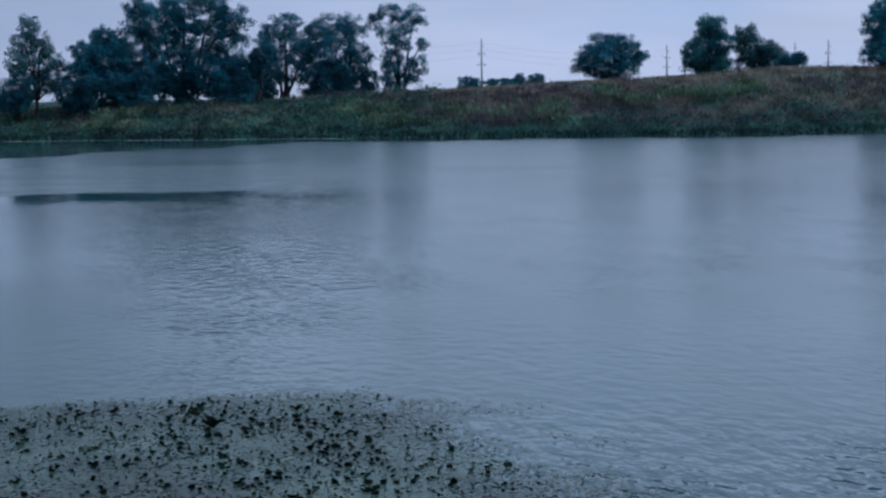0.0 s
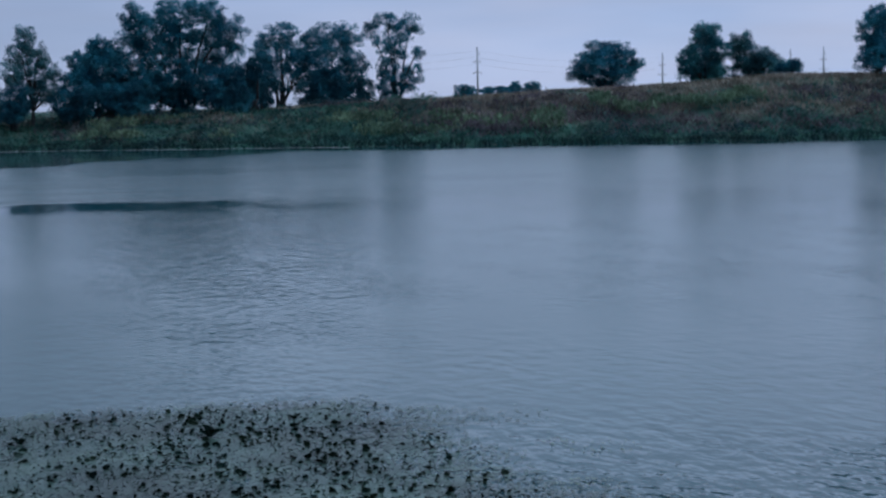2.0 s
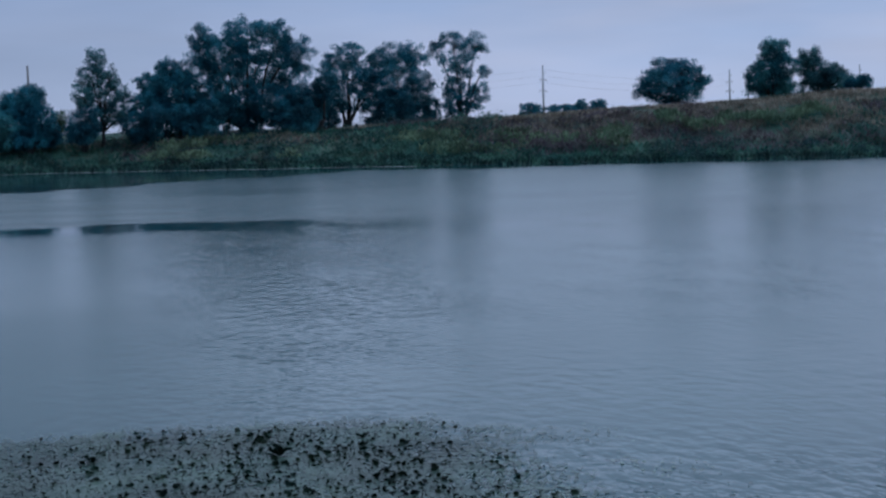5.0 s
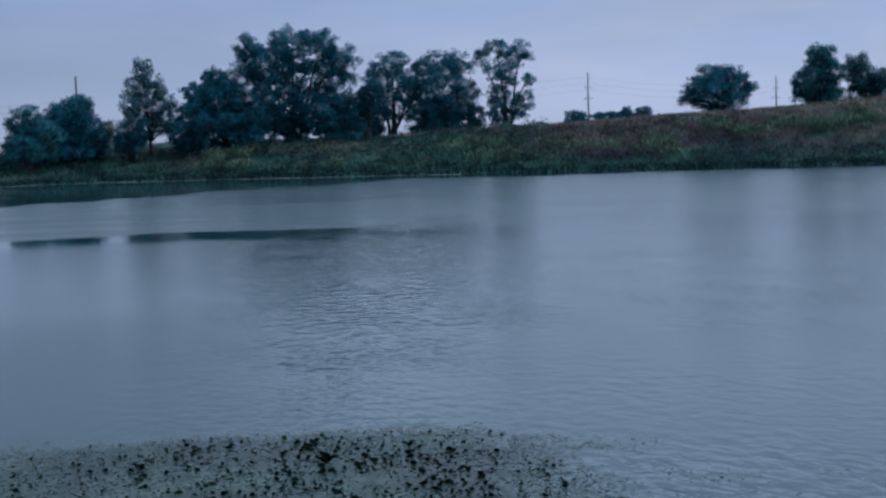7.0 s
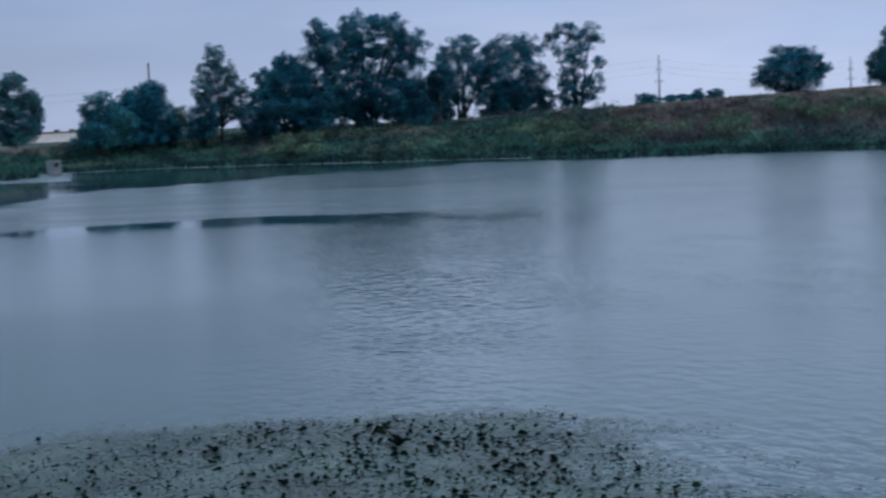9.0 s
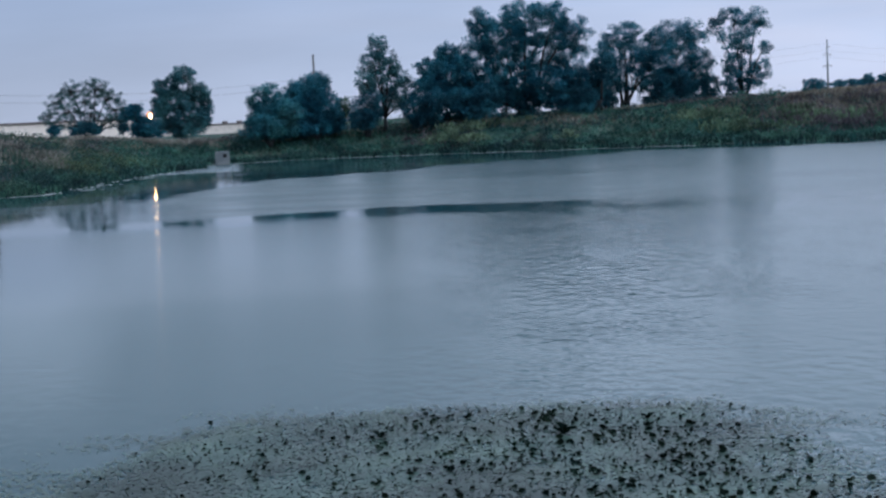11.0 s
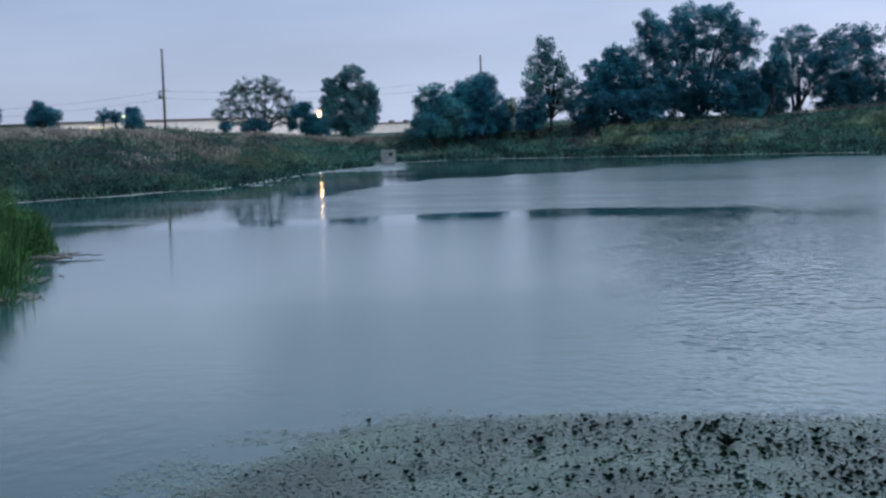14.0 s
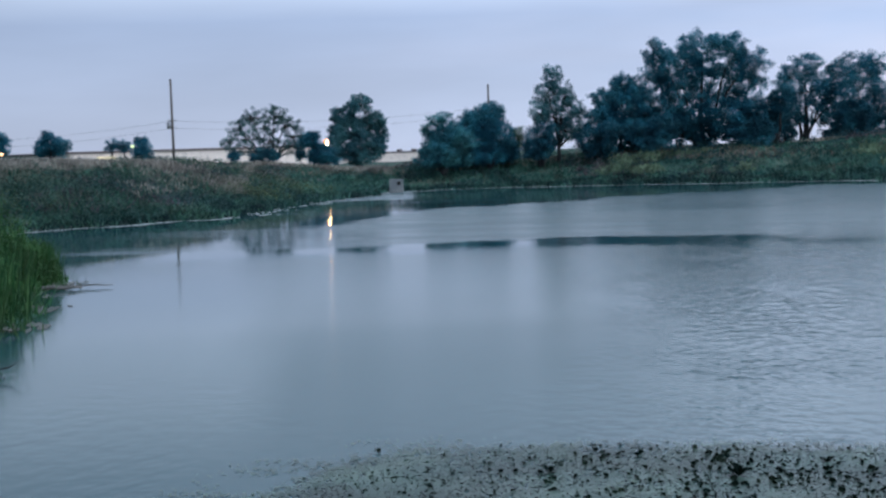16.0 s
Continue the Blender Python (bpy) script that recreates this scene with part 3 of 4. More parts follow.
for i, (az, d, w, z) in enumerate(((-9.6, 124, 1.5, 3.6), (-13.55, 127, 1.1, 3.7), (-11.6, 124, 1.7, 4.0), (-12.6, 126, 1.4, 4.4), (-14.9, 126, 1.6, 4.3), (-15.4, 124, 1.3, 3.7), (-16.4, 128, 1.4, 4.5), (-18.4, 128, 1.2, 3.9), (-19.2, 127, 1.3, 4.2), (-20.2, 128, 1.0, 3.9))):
    tree(az, d, [(-w * 0.5, z, w * 0.8, 1.1), (w * 0.5, z + 0.3, w * 0.8, 1.2), (0, z - 0.9, w, 0.8)], name="shrub", mat=LEAF_SHADED, label="dark undergrowth shrub below the tree row", fill=0.75, seed=50 + i, stems=2, trunk_r=0.07, group="undergrowth of the tree row")

LEFT = "scattered trees beyond the near bank"
tree(12.80, 170, [(0.0, 5.9, 1.1, 0.8), (-0.0, 5.1, 1.2, 0.9)], label="small dark green tree beside an orange lamp", seed=21, stems=1, group=LEFT)
tree(10.95, 150, [(-0.2, 5.9, 0.7, 0.5), (0.0, 5.2, 1.3, 0.7), (-0.9, 4.7, 0.8, 0.7), (0.9, 4.8, 1.0, 0.7), (0.0, 4.3, 1.5, 0.6)], label="small rounded dark green tree behind the bank", seed=22, stems=1, group=LEFT)
tree(8.76, 190, [(0.1, 5.5, 0.7, 0.6), (-0.1, 4.9, 0.9, 0.4)], label="small layered dark tree before the white building", seed=23, stems=1, fill=0.7, group=LEFT)
tree(8.32, 190, [(-0.1, 5.3, 0.9, 0.6), (0.1, 4.8, 0.7, 0.4)], label="small rounded dark tree before the white building", seed=24, stems=1, fill=0.9, group=LEFT)
tree(7.65, 170, [(-0.1, 5.4, 0.8, 0.6), (-0.2, 4.6, 1.2, 0.9), (0.2, 3.9, 1.1, 0.6)], label="small dark green tree beside a greenish lamp", seed=25, stems=1, group=LEFT)
tree(2.97, 175, [(0.9, 8.2, 1.6, 1.0), (-1.7, 7.8, 1.6, 1.1), (2.3, 6.9, 1.8, 1.1), (-0.4, 6.7, 1.8, 1.2), (-3.3, 6.7, 1.5, 1.0), (-2.5, 5.4, 1.9, 1.0), (3.2, 5.5, 1.4, 1.0), (-4.5, 5.0, 1.2, 0.8),
                 (0.1, 5.0, 1.6, 1.0), (2.4, 4.2, 1.6, 0.9), (4.2, 4.9, 1.0, 0.8), (-3.8, 3.9, 1.4, 0.8), (3.6, 3.5, 1.3, 0.7), (-1.6, 3.9, 1.2, 0.8)], mat=LEAF_DRY, label="spreading thin-leaved tree with bare dark limbs", fill=0.30, seed=26, stems=4, trunk_r=0.17, group=LEFT, twigs=34, clump=0.45, leaf=0.11)
tree(1.11, 160, [(-0.56, 5.0, 0.95, 0.85), (-1.3, 4.5, 0.9, 0.6), (0.75, 3.2, 1.2, 0.95), (-0.3, 3.1, 0.85, 0.85), (0.2, 4.0, 1.0, 0.6), (0.9, 2.6, 1.5, 0.6)], name="shrub", label="dark shrub below a warm lamp", seed=27, stems=2)
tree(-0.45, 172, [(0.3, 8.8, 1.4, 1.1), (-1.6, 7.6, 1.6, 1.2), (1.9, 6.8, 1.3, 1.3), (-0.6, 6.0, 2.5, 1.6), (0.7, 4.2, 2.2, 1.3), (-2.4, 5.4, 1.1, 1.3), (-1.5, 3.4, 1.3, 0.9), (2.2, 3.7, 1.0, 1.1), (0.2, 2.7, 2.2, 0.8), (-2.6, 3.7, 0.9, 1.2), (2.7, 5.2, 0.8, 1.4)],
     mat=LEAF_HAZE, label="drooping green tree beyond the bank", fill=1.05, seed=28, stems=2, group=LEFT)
tree(4.25, 165, [(0.0, 3.3, 0.7, 0.6)], name="shrub", label="small rounded dark shrub behind the bank", seed=29, stems=1, fill=1.4, trunk_r=0.07)
tree(3.05, 168, [(-0.2, 3.5, 1.2, 0.7), (0.9, 3.2, 0.7, 0.5), (-1.2, 3.1, 0.7, 0.5)], name="shrub", mat=LEAF_SHADED, label="dark shrub round the foot of a thin-leaved tree", seed=30, stems=2, fill=1.1, trunk_r=0.07)
tree(1.75, 166, [(0.0, 3.2, 0.6, 0.7)], name="shrub", mat=LEAF_SHADED, label="small dark shrub before the white building", seed=38, stems=1, fill=1.2, trunk_r=0.07)
for az, d, lobes, sd in ((-24.15, 420, [(0.0, 7.0, 3.0, 1.0)], 31), (-25.86, 420, [(1.8, 7.2, 1.5, 1.3), (-1.8, 6.6, 2.2, 0.7)], 32), (-26.76, 420, [(0.0, 7.4, 2.4, 1.2)], 33), (-25.11, 430, [(0.0, 6.8, 1.9, 0.6)], 34),
                         (-25.45, 440, [(-2.4, 6.4, 3.2, 0.7), (2.6, 6.5, 3.0, 0.8)], 35), (-26.35, 440, [(-2.0, 6.6, 3.4, 0.8), (2.8, 6.4, 2.8, 0.7)], 36), (-24.45, 450, [(0.0, 6.3, 3.0, 0.6)], 37)):
    tree(az, d, lobes + [(q[0], q[1] - 2.0, q[2], 1.5) for q in lobes], label="distant dark tree beyond the hill", fill=0.9, leaf=0.5, clump=0.8, seed=sd, stems=1, group="distant trees")


# ---- weeds on the banks ----
def scatter(rng, count, az0, az1, d0, d1, keep):
    az, d = rng.uniform(az0, az1, count), np.sqrt(rng.uniform(d0 * d0, d1 * d1, count))
    x, y = -np.sin(np.radians(az)) * d, np.cos(np.radians(az)) * d
    ok = keep(x, y, shore_distance(x, y), az, d)
    return x[ok], y[ok]


def weeds(name, mat, x, y, height, rng, blades=4, spread=0.22, width=0.07, label="", top=False):
    k = len(x)
    z = ground_z(x, y)
    base = np.repeat(np.stack([x, y, z], 1), blades, 0)
    kb = k * blades
    hgt = np.repeat(np.broadcast_to(height, (k,)), blades)[:, None] * rng.uniform(0.55, 1.15, (kb, 1))
    foot = base + np.concatenate([rng.normal(size=(kb, 2)) * spread * 0.6, np.full((kb, 1), -0.05)], 1)
    lean = np.concatenate([rng.normal(size=(kb, 2)) * spread, np.ones((kb, 1))], 1)
    w = rng.normal(size=(kb, 3))
    w[:, 2] *= 0.15
    w /= np.linalg.norm(w, axis=1)[:, None]
    w = w * width * rng.uniform(0.6, 1.5, (kb, 1))
    if top:
        foot = foot + lean * hgt * 0.6
        q = np.stack([foot, foot + lean * hgt * 0.2 + w, foot + lean * hgt * 0.42, foot + lean * hgt * 0.2 - w], 1)
    else:
        q = np.stack([foot - w * 0.6, foot + w * 0.6, foot + lean * hgt * 0.6 + w * 0.7, foot + lean * hgt + w * 0.1], 1)
    return tagged(obj(name, quads_mesh(name, q), mat), label, "grass", kind="stuff")


rng = np.random.default_rng(5)


def mounds(name, mat, x, y, height, wide, per, rng, leaf, label):
    """Leafy weeds: a low rounded heap of small leaves at each place."""
    k = len(x)
    z = ground_z(x, y)
    w = rng.normal(size=(k, per, 3))
    w /= np.linalg.norm(w, axis=2)[:, :, None]
    w *= rng.uniform(0.3, 1.0, (k, per, 1)) ** 0.5
    w[:, :, 2] = np.abs(w[:, :, 2])
    size = np.broadcast_to(height, (k,))[:, None] * rng.uniform(0.7, 1.3, (k, 1))
    p = np.stack([x[:, None] + w[:, :, 0] * wide * size, y[:, None] + w[:, :, 1] * wide * size, z[:, None] + w[:, :, 2] * size], 2).reshape(-1, 3)
    return tagged(obj(name, quads_mesh(name, leaf_quads(rng, p, leaf, 0.4)), mat), label, "weeds", kind="stuff")


gx, gy = scatter(rng, 62000, -46, 22, 62, 150, lambda x, y, s, a, d: (s > -0.15) & (s < 24) & ~((a < -23) & (s > 6) & (hump(x, y, 0.09, 41.0) > 0.42)))
# plants past 96 m take the brightened green
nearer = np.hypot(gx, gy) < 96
for keep, mat in ((nearer, GRASS_GREEN), (~nearer, FAR_GREEN_LIT)):
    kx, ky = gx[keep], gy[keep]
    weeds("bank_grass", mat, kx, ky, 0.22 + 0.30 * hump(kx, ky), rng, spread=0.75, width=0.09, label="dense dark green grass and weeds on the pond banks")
# dark fringe added along the waterline, standing for its shade
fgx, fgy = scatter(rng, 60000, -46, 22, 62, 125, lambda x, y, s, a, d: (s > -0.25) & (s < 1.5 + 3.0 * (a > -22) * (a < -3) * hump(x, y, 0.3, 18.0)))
weeds("shaded_edge_grass", SHADED_EDGE, fgx, fgy, 0.32 + 0.25 * hump(fgx, fgy, 0.4, 17.0), rng, blades=4, spread=0.5, width=0.06, label="dark green grass at the water's edge with shade in its colour")
bx, by = scatter(rng, 52000, -46, 22, 62, 150, lambda x, y, s, a, d: (s > 3.5) & (s < np.where(a < -22, 12.5 + 3 * hump(x, y, 0.1, 23.0), 24)) & (hump(x, y, 0.06, 1.0) > 0.6 - 0.45 * (a < -22)))
weeds("brown_weeds", GRASS_BROWN, bx, by, np.where(bx > 36, 0.36, 0.26) + 0.32 * hump(bx, by, 0.2), rng, spread=0.6, label="brown-purple dried weeds high on the banks")
dx, dy = scatter(rng, 90000, -46, 22, 62, 150, lambda x, y, s, a, d: (s > 9 - 2 * (a < -24) * (hump(x, y, 0.15, 25.0) > 0.45)) & (s < 27) & (hump(x, y, 0.10, 2.0) > 0.42 - 0.32 * (a < -20)))
weeds("dry_grass", GRASS_DRY, dx, dy, 0.42, rng, spread=0.45, width=0.06, label="tan dry grass along the bank top")
px_, py_ = scatter(rng, 9000, 0, 22, 62, 108, lambda x, y, s, a, d: (s > 5) & (s < 16) & (hump(x, y, 0.10, 0.5) > 0.55 + 0.16 * (a > 8)))
weeds("seed_plumes", PLUME, px_, py_, 0.7, rng, blades=3, width=0.045, label="pale feathery seed heads on the near bank", top=True)


def on_ridge(x, y, s, a, d):
    """The rounded shoulder of the near bank, falling towards the outlet."""
    up = np.interp(a, [-1.6, 0.3, 2.8, 3.4, 4.0, 4.6, 5.4, 6.1, 6.7, 8, 13], [9, 14, 16, 16, 5, 6, 8, 9.5, 10.5, 11.5, 12.5])
    return (np.abs(s - up) < 0.5 + 1.6 * hump(x, y, 0.25, 15.0)) & (hump(x, y, 0.2, 14.0) > 0.25)


cx_, cy_ = scatter(rng, 50000, -2, 13, 62, 132, on_ridge)
weeds("crest_plumes", PLUME, cx_, cy_, 0.72, rng, blades=4, width=0.05, label="pale feathery grass heads along the bank's crest", top=True)
qx, qy = scatter(rng, 24000, -28, -8, 80, 135, lambda x, y, s, a, d: (s > 3) & (s < 10) & (hump(x, y, 0.11, 3.0) > 0.78))
weeds("pale_weeds", PALE_WEED, qx, qy, 0.8, rng, blades=3, width=0.07, label="patches of pale green flowering weeds", top=True)
tx_, ty_ = scatter(rng, 9000, -36.5, -29, 95, 125, lambda x, y, s, a, d: (np.abs(s - 10.4 - 0.9 * np.sin(a * 2.1)) < 0.4 + 1.5 * hump(x, y, 0.3, 31.0)) & (hump(x, y, 0.35, 33.0) > 0.55))
weeds("pale_weeds", PALE_WEED, tx_, ty_, 0.85, rng, blades=4, width=0.08, label="band of pale flowering weeds along the far slope", top=True)
hx, hy = scatter(rng, 8000, -46, 22, 62, 140, lambda x, y, s, a, d: (s > 0.3) & (s < 20 - 13 * (a < -23)) & (hump(x, y, 0.12, 5.0) > 0.40))
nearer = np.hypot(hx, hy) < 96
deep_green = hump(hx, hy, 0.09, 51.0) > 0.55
for keep, mat, per, leaf in ((nearer, GRASS_GREEN, 95, 0.12), (~nearer & ~deep_green, FAR_GREEN_LIT, 52, 0.19), (~nearer & deep_green, DARK_WEED, 52, 0.19)):
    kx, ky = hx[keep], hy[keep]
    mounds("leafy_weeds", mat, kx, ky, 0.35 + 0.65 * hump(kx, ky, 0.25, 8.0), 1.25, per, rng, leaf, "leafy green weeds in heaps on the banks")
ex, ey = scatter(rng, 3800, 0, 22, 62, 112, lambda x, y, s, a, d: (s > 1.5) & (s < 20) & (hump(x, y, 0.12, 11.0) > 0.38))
# noise picks the heaps; the darkest stand for shaded hollows
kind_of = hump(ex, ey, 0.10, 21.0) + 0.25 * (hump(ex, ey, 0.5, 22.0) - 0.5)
for name, keep, mat, label in (("grey_weeds", (kind_of > 0.42) & (kind_of < 0.68), GREY_WEED_LIT, "grey-green leafy weeds lightened to brighten the near bank"),
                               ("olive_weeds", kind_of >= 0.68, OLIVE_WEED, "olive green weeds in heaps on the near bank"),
                               ("dark_weeds", kind_of <= 0.42, DARK_WEED, "dark blue-green weed patches painting shaded hollows on the near bank")):
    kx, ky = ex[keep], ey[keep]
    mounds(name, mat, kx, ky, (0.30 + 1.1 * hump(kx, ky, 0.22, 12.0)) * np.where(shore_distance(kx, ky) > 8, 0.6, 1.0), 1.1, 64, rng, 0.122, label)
ox, oy = scatter(rng, 2400, -46, 22, 62, 140, lambda x, y, s, a, d: (s > 5) & (s < 22) & (hump(x, y, 0.08, 7.0) > 0.52))
mounds("dull_weeds", GRASS_BROWN, ox, oy, 0.3 + 0.5 * hump(ox, oy, 0.25, 9.0), 1.4, 60, rng, 0.17, "dull brownish weeds in heaps on the banks")
rx, ry = scatter(rng, 5500, 8, 26, 22, 46, lambda x, y, s, a, d: (s > 0.1) & (s < 7) & (hump(x, y, 0.5, 2.5) > 0.35))
weeds("reeds", REED, rx, ry, 0.8 * smooth((np.degrees(np.arctan2(-rx, ry)) - 11.7) / 0.6) + 0.35 + 0.65 * smooth(shore_distance(rx, ry) / 2.2) * (0.45 + 0.55 * hump(rx, ry, 0.45, 2.5)), rng, blades=8, spread=0.22, width=0.022, label="tall bright green reeds at the water's edge")
fx, fy = scatter(rng, 9000, 8, 26, 18, 46, lambda x, y, s, a, d: (s > -0.12) & (s < 1.3))
weeds("edge_grass", REED, fx, fy, 0.22 + 0.3 * hump(fx, fy, 0.9, 1.5), rng, blades=6, spread=0.4, width=0.02, label="short dark grass hanging over the muddy edge")
ux_, uy_ = scatter(rng, 900, 10.3, 12.6, 35.2, 39.6, lambda x, y, s, a, d: (s > 0.08) & (s < 2.2))
weeds("reeds", REED, ux_, uy_, 0.85 - 0.25 * smooth(shore_distance(ux_, uy_) / 1.5) + 0.25 * hump(ux_, uy_, 0.8, 4.5), rng, blades=7, spread=0.16, width=0.022, label="rounded tuft of green reeds at the point")
vx_, vy_ = scatter(rng, 150, 10.3, 12.6, 35.2, 39.6, lambda x, y, s, a, d: (s > 0.15) & (s < 2.2))
mounds("shore_weeds", REED, vx_, vy_, 0.80 - 0.25 * smooth(shore_distance(vx_, vy_) / 1.5) + 0.2 * hump(vx_, vy_, 0.8, 4.5), 0.5, 200, rng, 0.08, "leafy green weeds crowding the reed tuft")
sx_, sy_ = scatter(rng, 1500, 8, 26, 22, 46, lambda x, y, s, a, d: (s > 0.45) & (s < 7) & (hump(x, y, 0.4, 7.5) > 0.3))
mounds("shore_weeds", REED, sx_, sy_, 0.45 * smooth((np.degrees(np.arctan2(-sx_, sy_)) - 11.7) / 0.6) + 0.35 + 0.75 * smooth(shore_distance(sx_, sy_) / 2.0) * hump(sx_, sy_, 0.5, 3.0), 0.75, 110, rng, 0.09, "leafy green weeds in rounded heaps at the water's edge")

# ---- pond plants ----
def in_mat(x, y, grow=0.0):
    d = np.hypot(x, y) - 0.45 * grow
    x = np.where(x > 2, x - grow, x + 0.9 * grow)
    right = smooth((5.6 - x - 0.02 * (y - 10)) / 1.6)
    left = smooth((x + 1.9 - 0.55 * np.clip(y - 11.5, 0, 4)) / 0.9)
    return smooth((14.9 - d) / 1.0) * right * left


def float_leaves(count, size, lift, slope, broad=1.0, grow=0.0):
    """Loose pointed leaves on the water: some flat, some curled up out of it."""
    x, y = rng.uniform(-2.5 - grow, 6.6 + grow, count), rng.uniform(7.5, 15.2 + grow, count)
    keep = rng.random(count) < in_mat(x, y, grow) * (0.45 + 0.55 * hump(x, y, 1.4, 0.7)) * (1 if grow <= 0 else smooth((hump(x, y, 0.7, 3.3) - 0.45) / 0.25))
    x, y = x[keep], y[keep]
    k = len(x)
    ang = rng.uniform(0, 6.283, k)
    ln = rng.uniform(0.6, 1.3, k) * size
    wd = ln * rng.uniform(0.35, 0.7, k) * broad
    ca, sa = np.cos(ang), np.sin(ang)
    z = rng.uniform(0.004, 0.014, k)
    up = np.abs(rng.normal(size=k)) * slope * ln + lift * ln
    return np.stack([np.stack([x - ca * ln, y - sa * ln, z], 1), np.stack([x + sa * wd, y - ca * wd, z + up * 0.35], 1),
                     np.stack([x + ca * ln * 0.9, y + sa * ln * 0.9, z + up], 1), np.stack([x - sa * wd, y + ca * wd, z + up * 0.45], 1)], 1)


tagged(obj("floating_leaves", quads_mesh("floating_leaves", float_leaves(230000, 0.024, 0.0, 0.006, 1.35)), PAD_LEAF), "mat of grey-green floating pondweed leaves", "pondweed", kind="stuff")
tagged(obj("loose_leaves", quads_mesh("loose_leaves", float_leaves(60000, 0.022, 0.0, 0.03, 1.0, 1.1)), PAD_PALE), "loose floating leaves fringing the pondweed mat", "pondweed", kind="stuff")


def cupped_leaves(count, size):
    """Small dark leaves curled up out of the mat: a tilted five-cornered cup each, of very uneven size."""
    x, y = rng.uniform(-2.5, 6.6, count), rng.uniform(7.5, 15.2, count)
    thin = 0.5 + 0.5 * smooth((x - 0.6) / 2.6)
    keep = rng.random(count) < np.minimum(in_mat(x, y, -0.15), in_mat(x, y, -0.7) + 0.35 * thin) * thin * (0.35 + 0.65 * hump(x, y, 1.1, 0.7))
    x, y = x[keep], y[keep]
    vs, fs = [], []
    for px, py in zip(x.tolist(), y.tolist()):
        r = size * min(2.2, math.exp(rng.normal() * 0.45)) * (0.72 + 0.28 * min(1.0, max(0.0, px / 3.0)))
        a, tilt = rng.uniform(0, 6.283), rng.uniform(0.5, 1.35)
        ca, sa, ct, st = math.cos(a), math.sin(a), math.cos(tilt), math.sin(tilt)
        k = len(vs)
        for i in range(6):
            w, q = i * 1.047, r * rng.uniform(0.7, 1.15)
            u, v = q * math.cos(w) * 1.25, q * math.sin(w)
            h = v * st
            vs.append((px + ca * u - sa * v * ct, py + sa * u + ca * v * ct, 0.006 + r * st * 0.85 + h))
        vs.append((px - sa * 0.25 * r, py + ca * 0.25 * r, 0.004 + r * st * 0.8))
        fs += [(k + i, k + (i + 1) % 6, k + 6) for i in range(6)]
    return mesh_from("curled_leaves", vs, fs)


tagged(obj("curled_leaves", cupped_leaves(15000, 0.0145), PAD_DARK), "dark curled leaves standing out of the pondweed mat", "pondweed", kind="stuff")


def upright_stems(count):
    """Short dark stalks standing out of the floating mat, each a thin three-sided spike."""
    x, y = rng.uniform(-2.5, 6.6, count), rng.uniform(7.5, 15.2, count)
    keep = rng.random(count) < in_mat(x, y, -0.5) * smooth((hump(x, y, 0.9, 5.7) - 0.35) / 0.3) * (0.4 + 0.6 * smooth((x - 0.6) / 2.6))
    x, y = x[keep], y[keep]
    k = len(x)
    tall, r = rng.uniform(0.02, 0.085, k), rng.uniform(0.003, 0.006, k)
    tip = np.stack([x + rng.normal(size=k) * 0.4 * tall, y + rng.normal(size=k) * 0.4 * tall, tall], 1)
    foot = np.stack([x, y, np.full(k, -0.02)], 1)
    quads = []
    for i in range(3):
        a, b = 2.094 * i, 2.094 * (i + 1)
        p, q = np.array([math.cos(a), math.sin(a), 0]), np.array([math.cos(b), math.sin(b), 0])
        quads.append(np.stack([foot + p * r[:, None], foot + q * r[:, None], tip + q * r[:, None] * 0.5, tip + p * r[:, None] * 0.5], 1))
    return np.concatenate(quads)


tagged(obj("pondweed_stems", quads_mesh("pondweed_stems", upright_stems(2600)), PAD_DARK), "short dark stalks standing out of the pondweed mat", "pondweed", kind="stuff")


def plant_tuft(az, d, size, leaves, seed, label):
    """A dark clump of broad leaves standing out of the water."""
    r = np.random.default_rng(seed)
    x, y = polar(az, d)
    root = new("water_plant")
    root.matrix_world = pose(x, y, 0.0)
    for i in range(leaves):
        a, w = r.uniform(0, 6.283), r.uniform(0.5, 1.0) * size
        up = r.uniform(0.2, 0.8) * size
        c, q = math.cos(a), math.sin(a)
        h = 0.33 * w
        vs = [(0, 0, 0.0), (c * w * 0.5 - q * h, q * w * 0.5 + c * h, up * 0.8), (c * w, q * w, up * 0.9), (c * w * 0.5 + q * h, q * w * 0.5 - c * h, up * 0.8), (c * w * 0.5, q * w * 0.5, up * 0.65)]
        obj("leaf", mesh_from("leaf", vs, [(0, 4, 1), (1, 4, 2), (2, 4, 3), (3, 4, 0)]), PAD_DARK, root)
    return tagged(root, label, "water plant", "dark tufts in the pondweed")


# ---- left side: pole, lamp, building, outlet ----
def wood_pole(az, d, top, name="utility_pole"):
    x, y = polar(az, d)
    z = float(ground_z(x, y))
    root = new(name)
    root.matrix_world = pose(x, y, z, 0, 0, az)
    obj("pole", tubes_mesh("pole", [([(0, 0, -0.3), (0, 0, (top - z) * 0.5), (0, 0, top - z)], [0.19, 0.16, 0.13], 12)]), POLE_WOOD, root)
    return tagged(root, "tall weathered wooden utility pole", "utility pole"), z


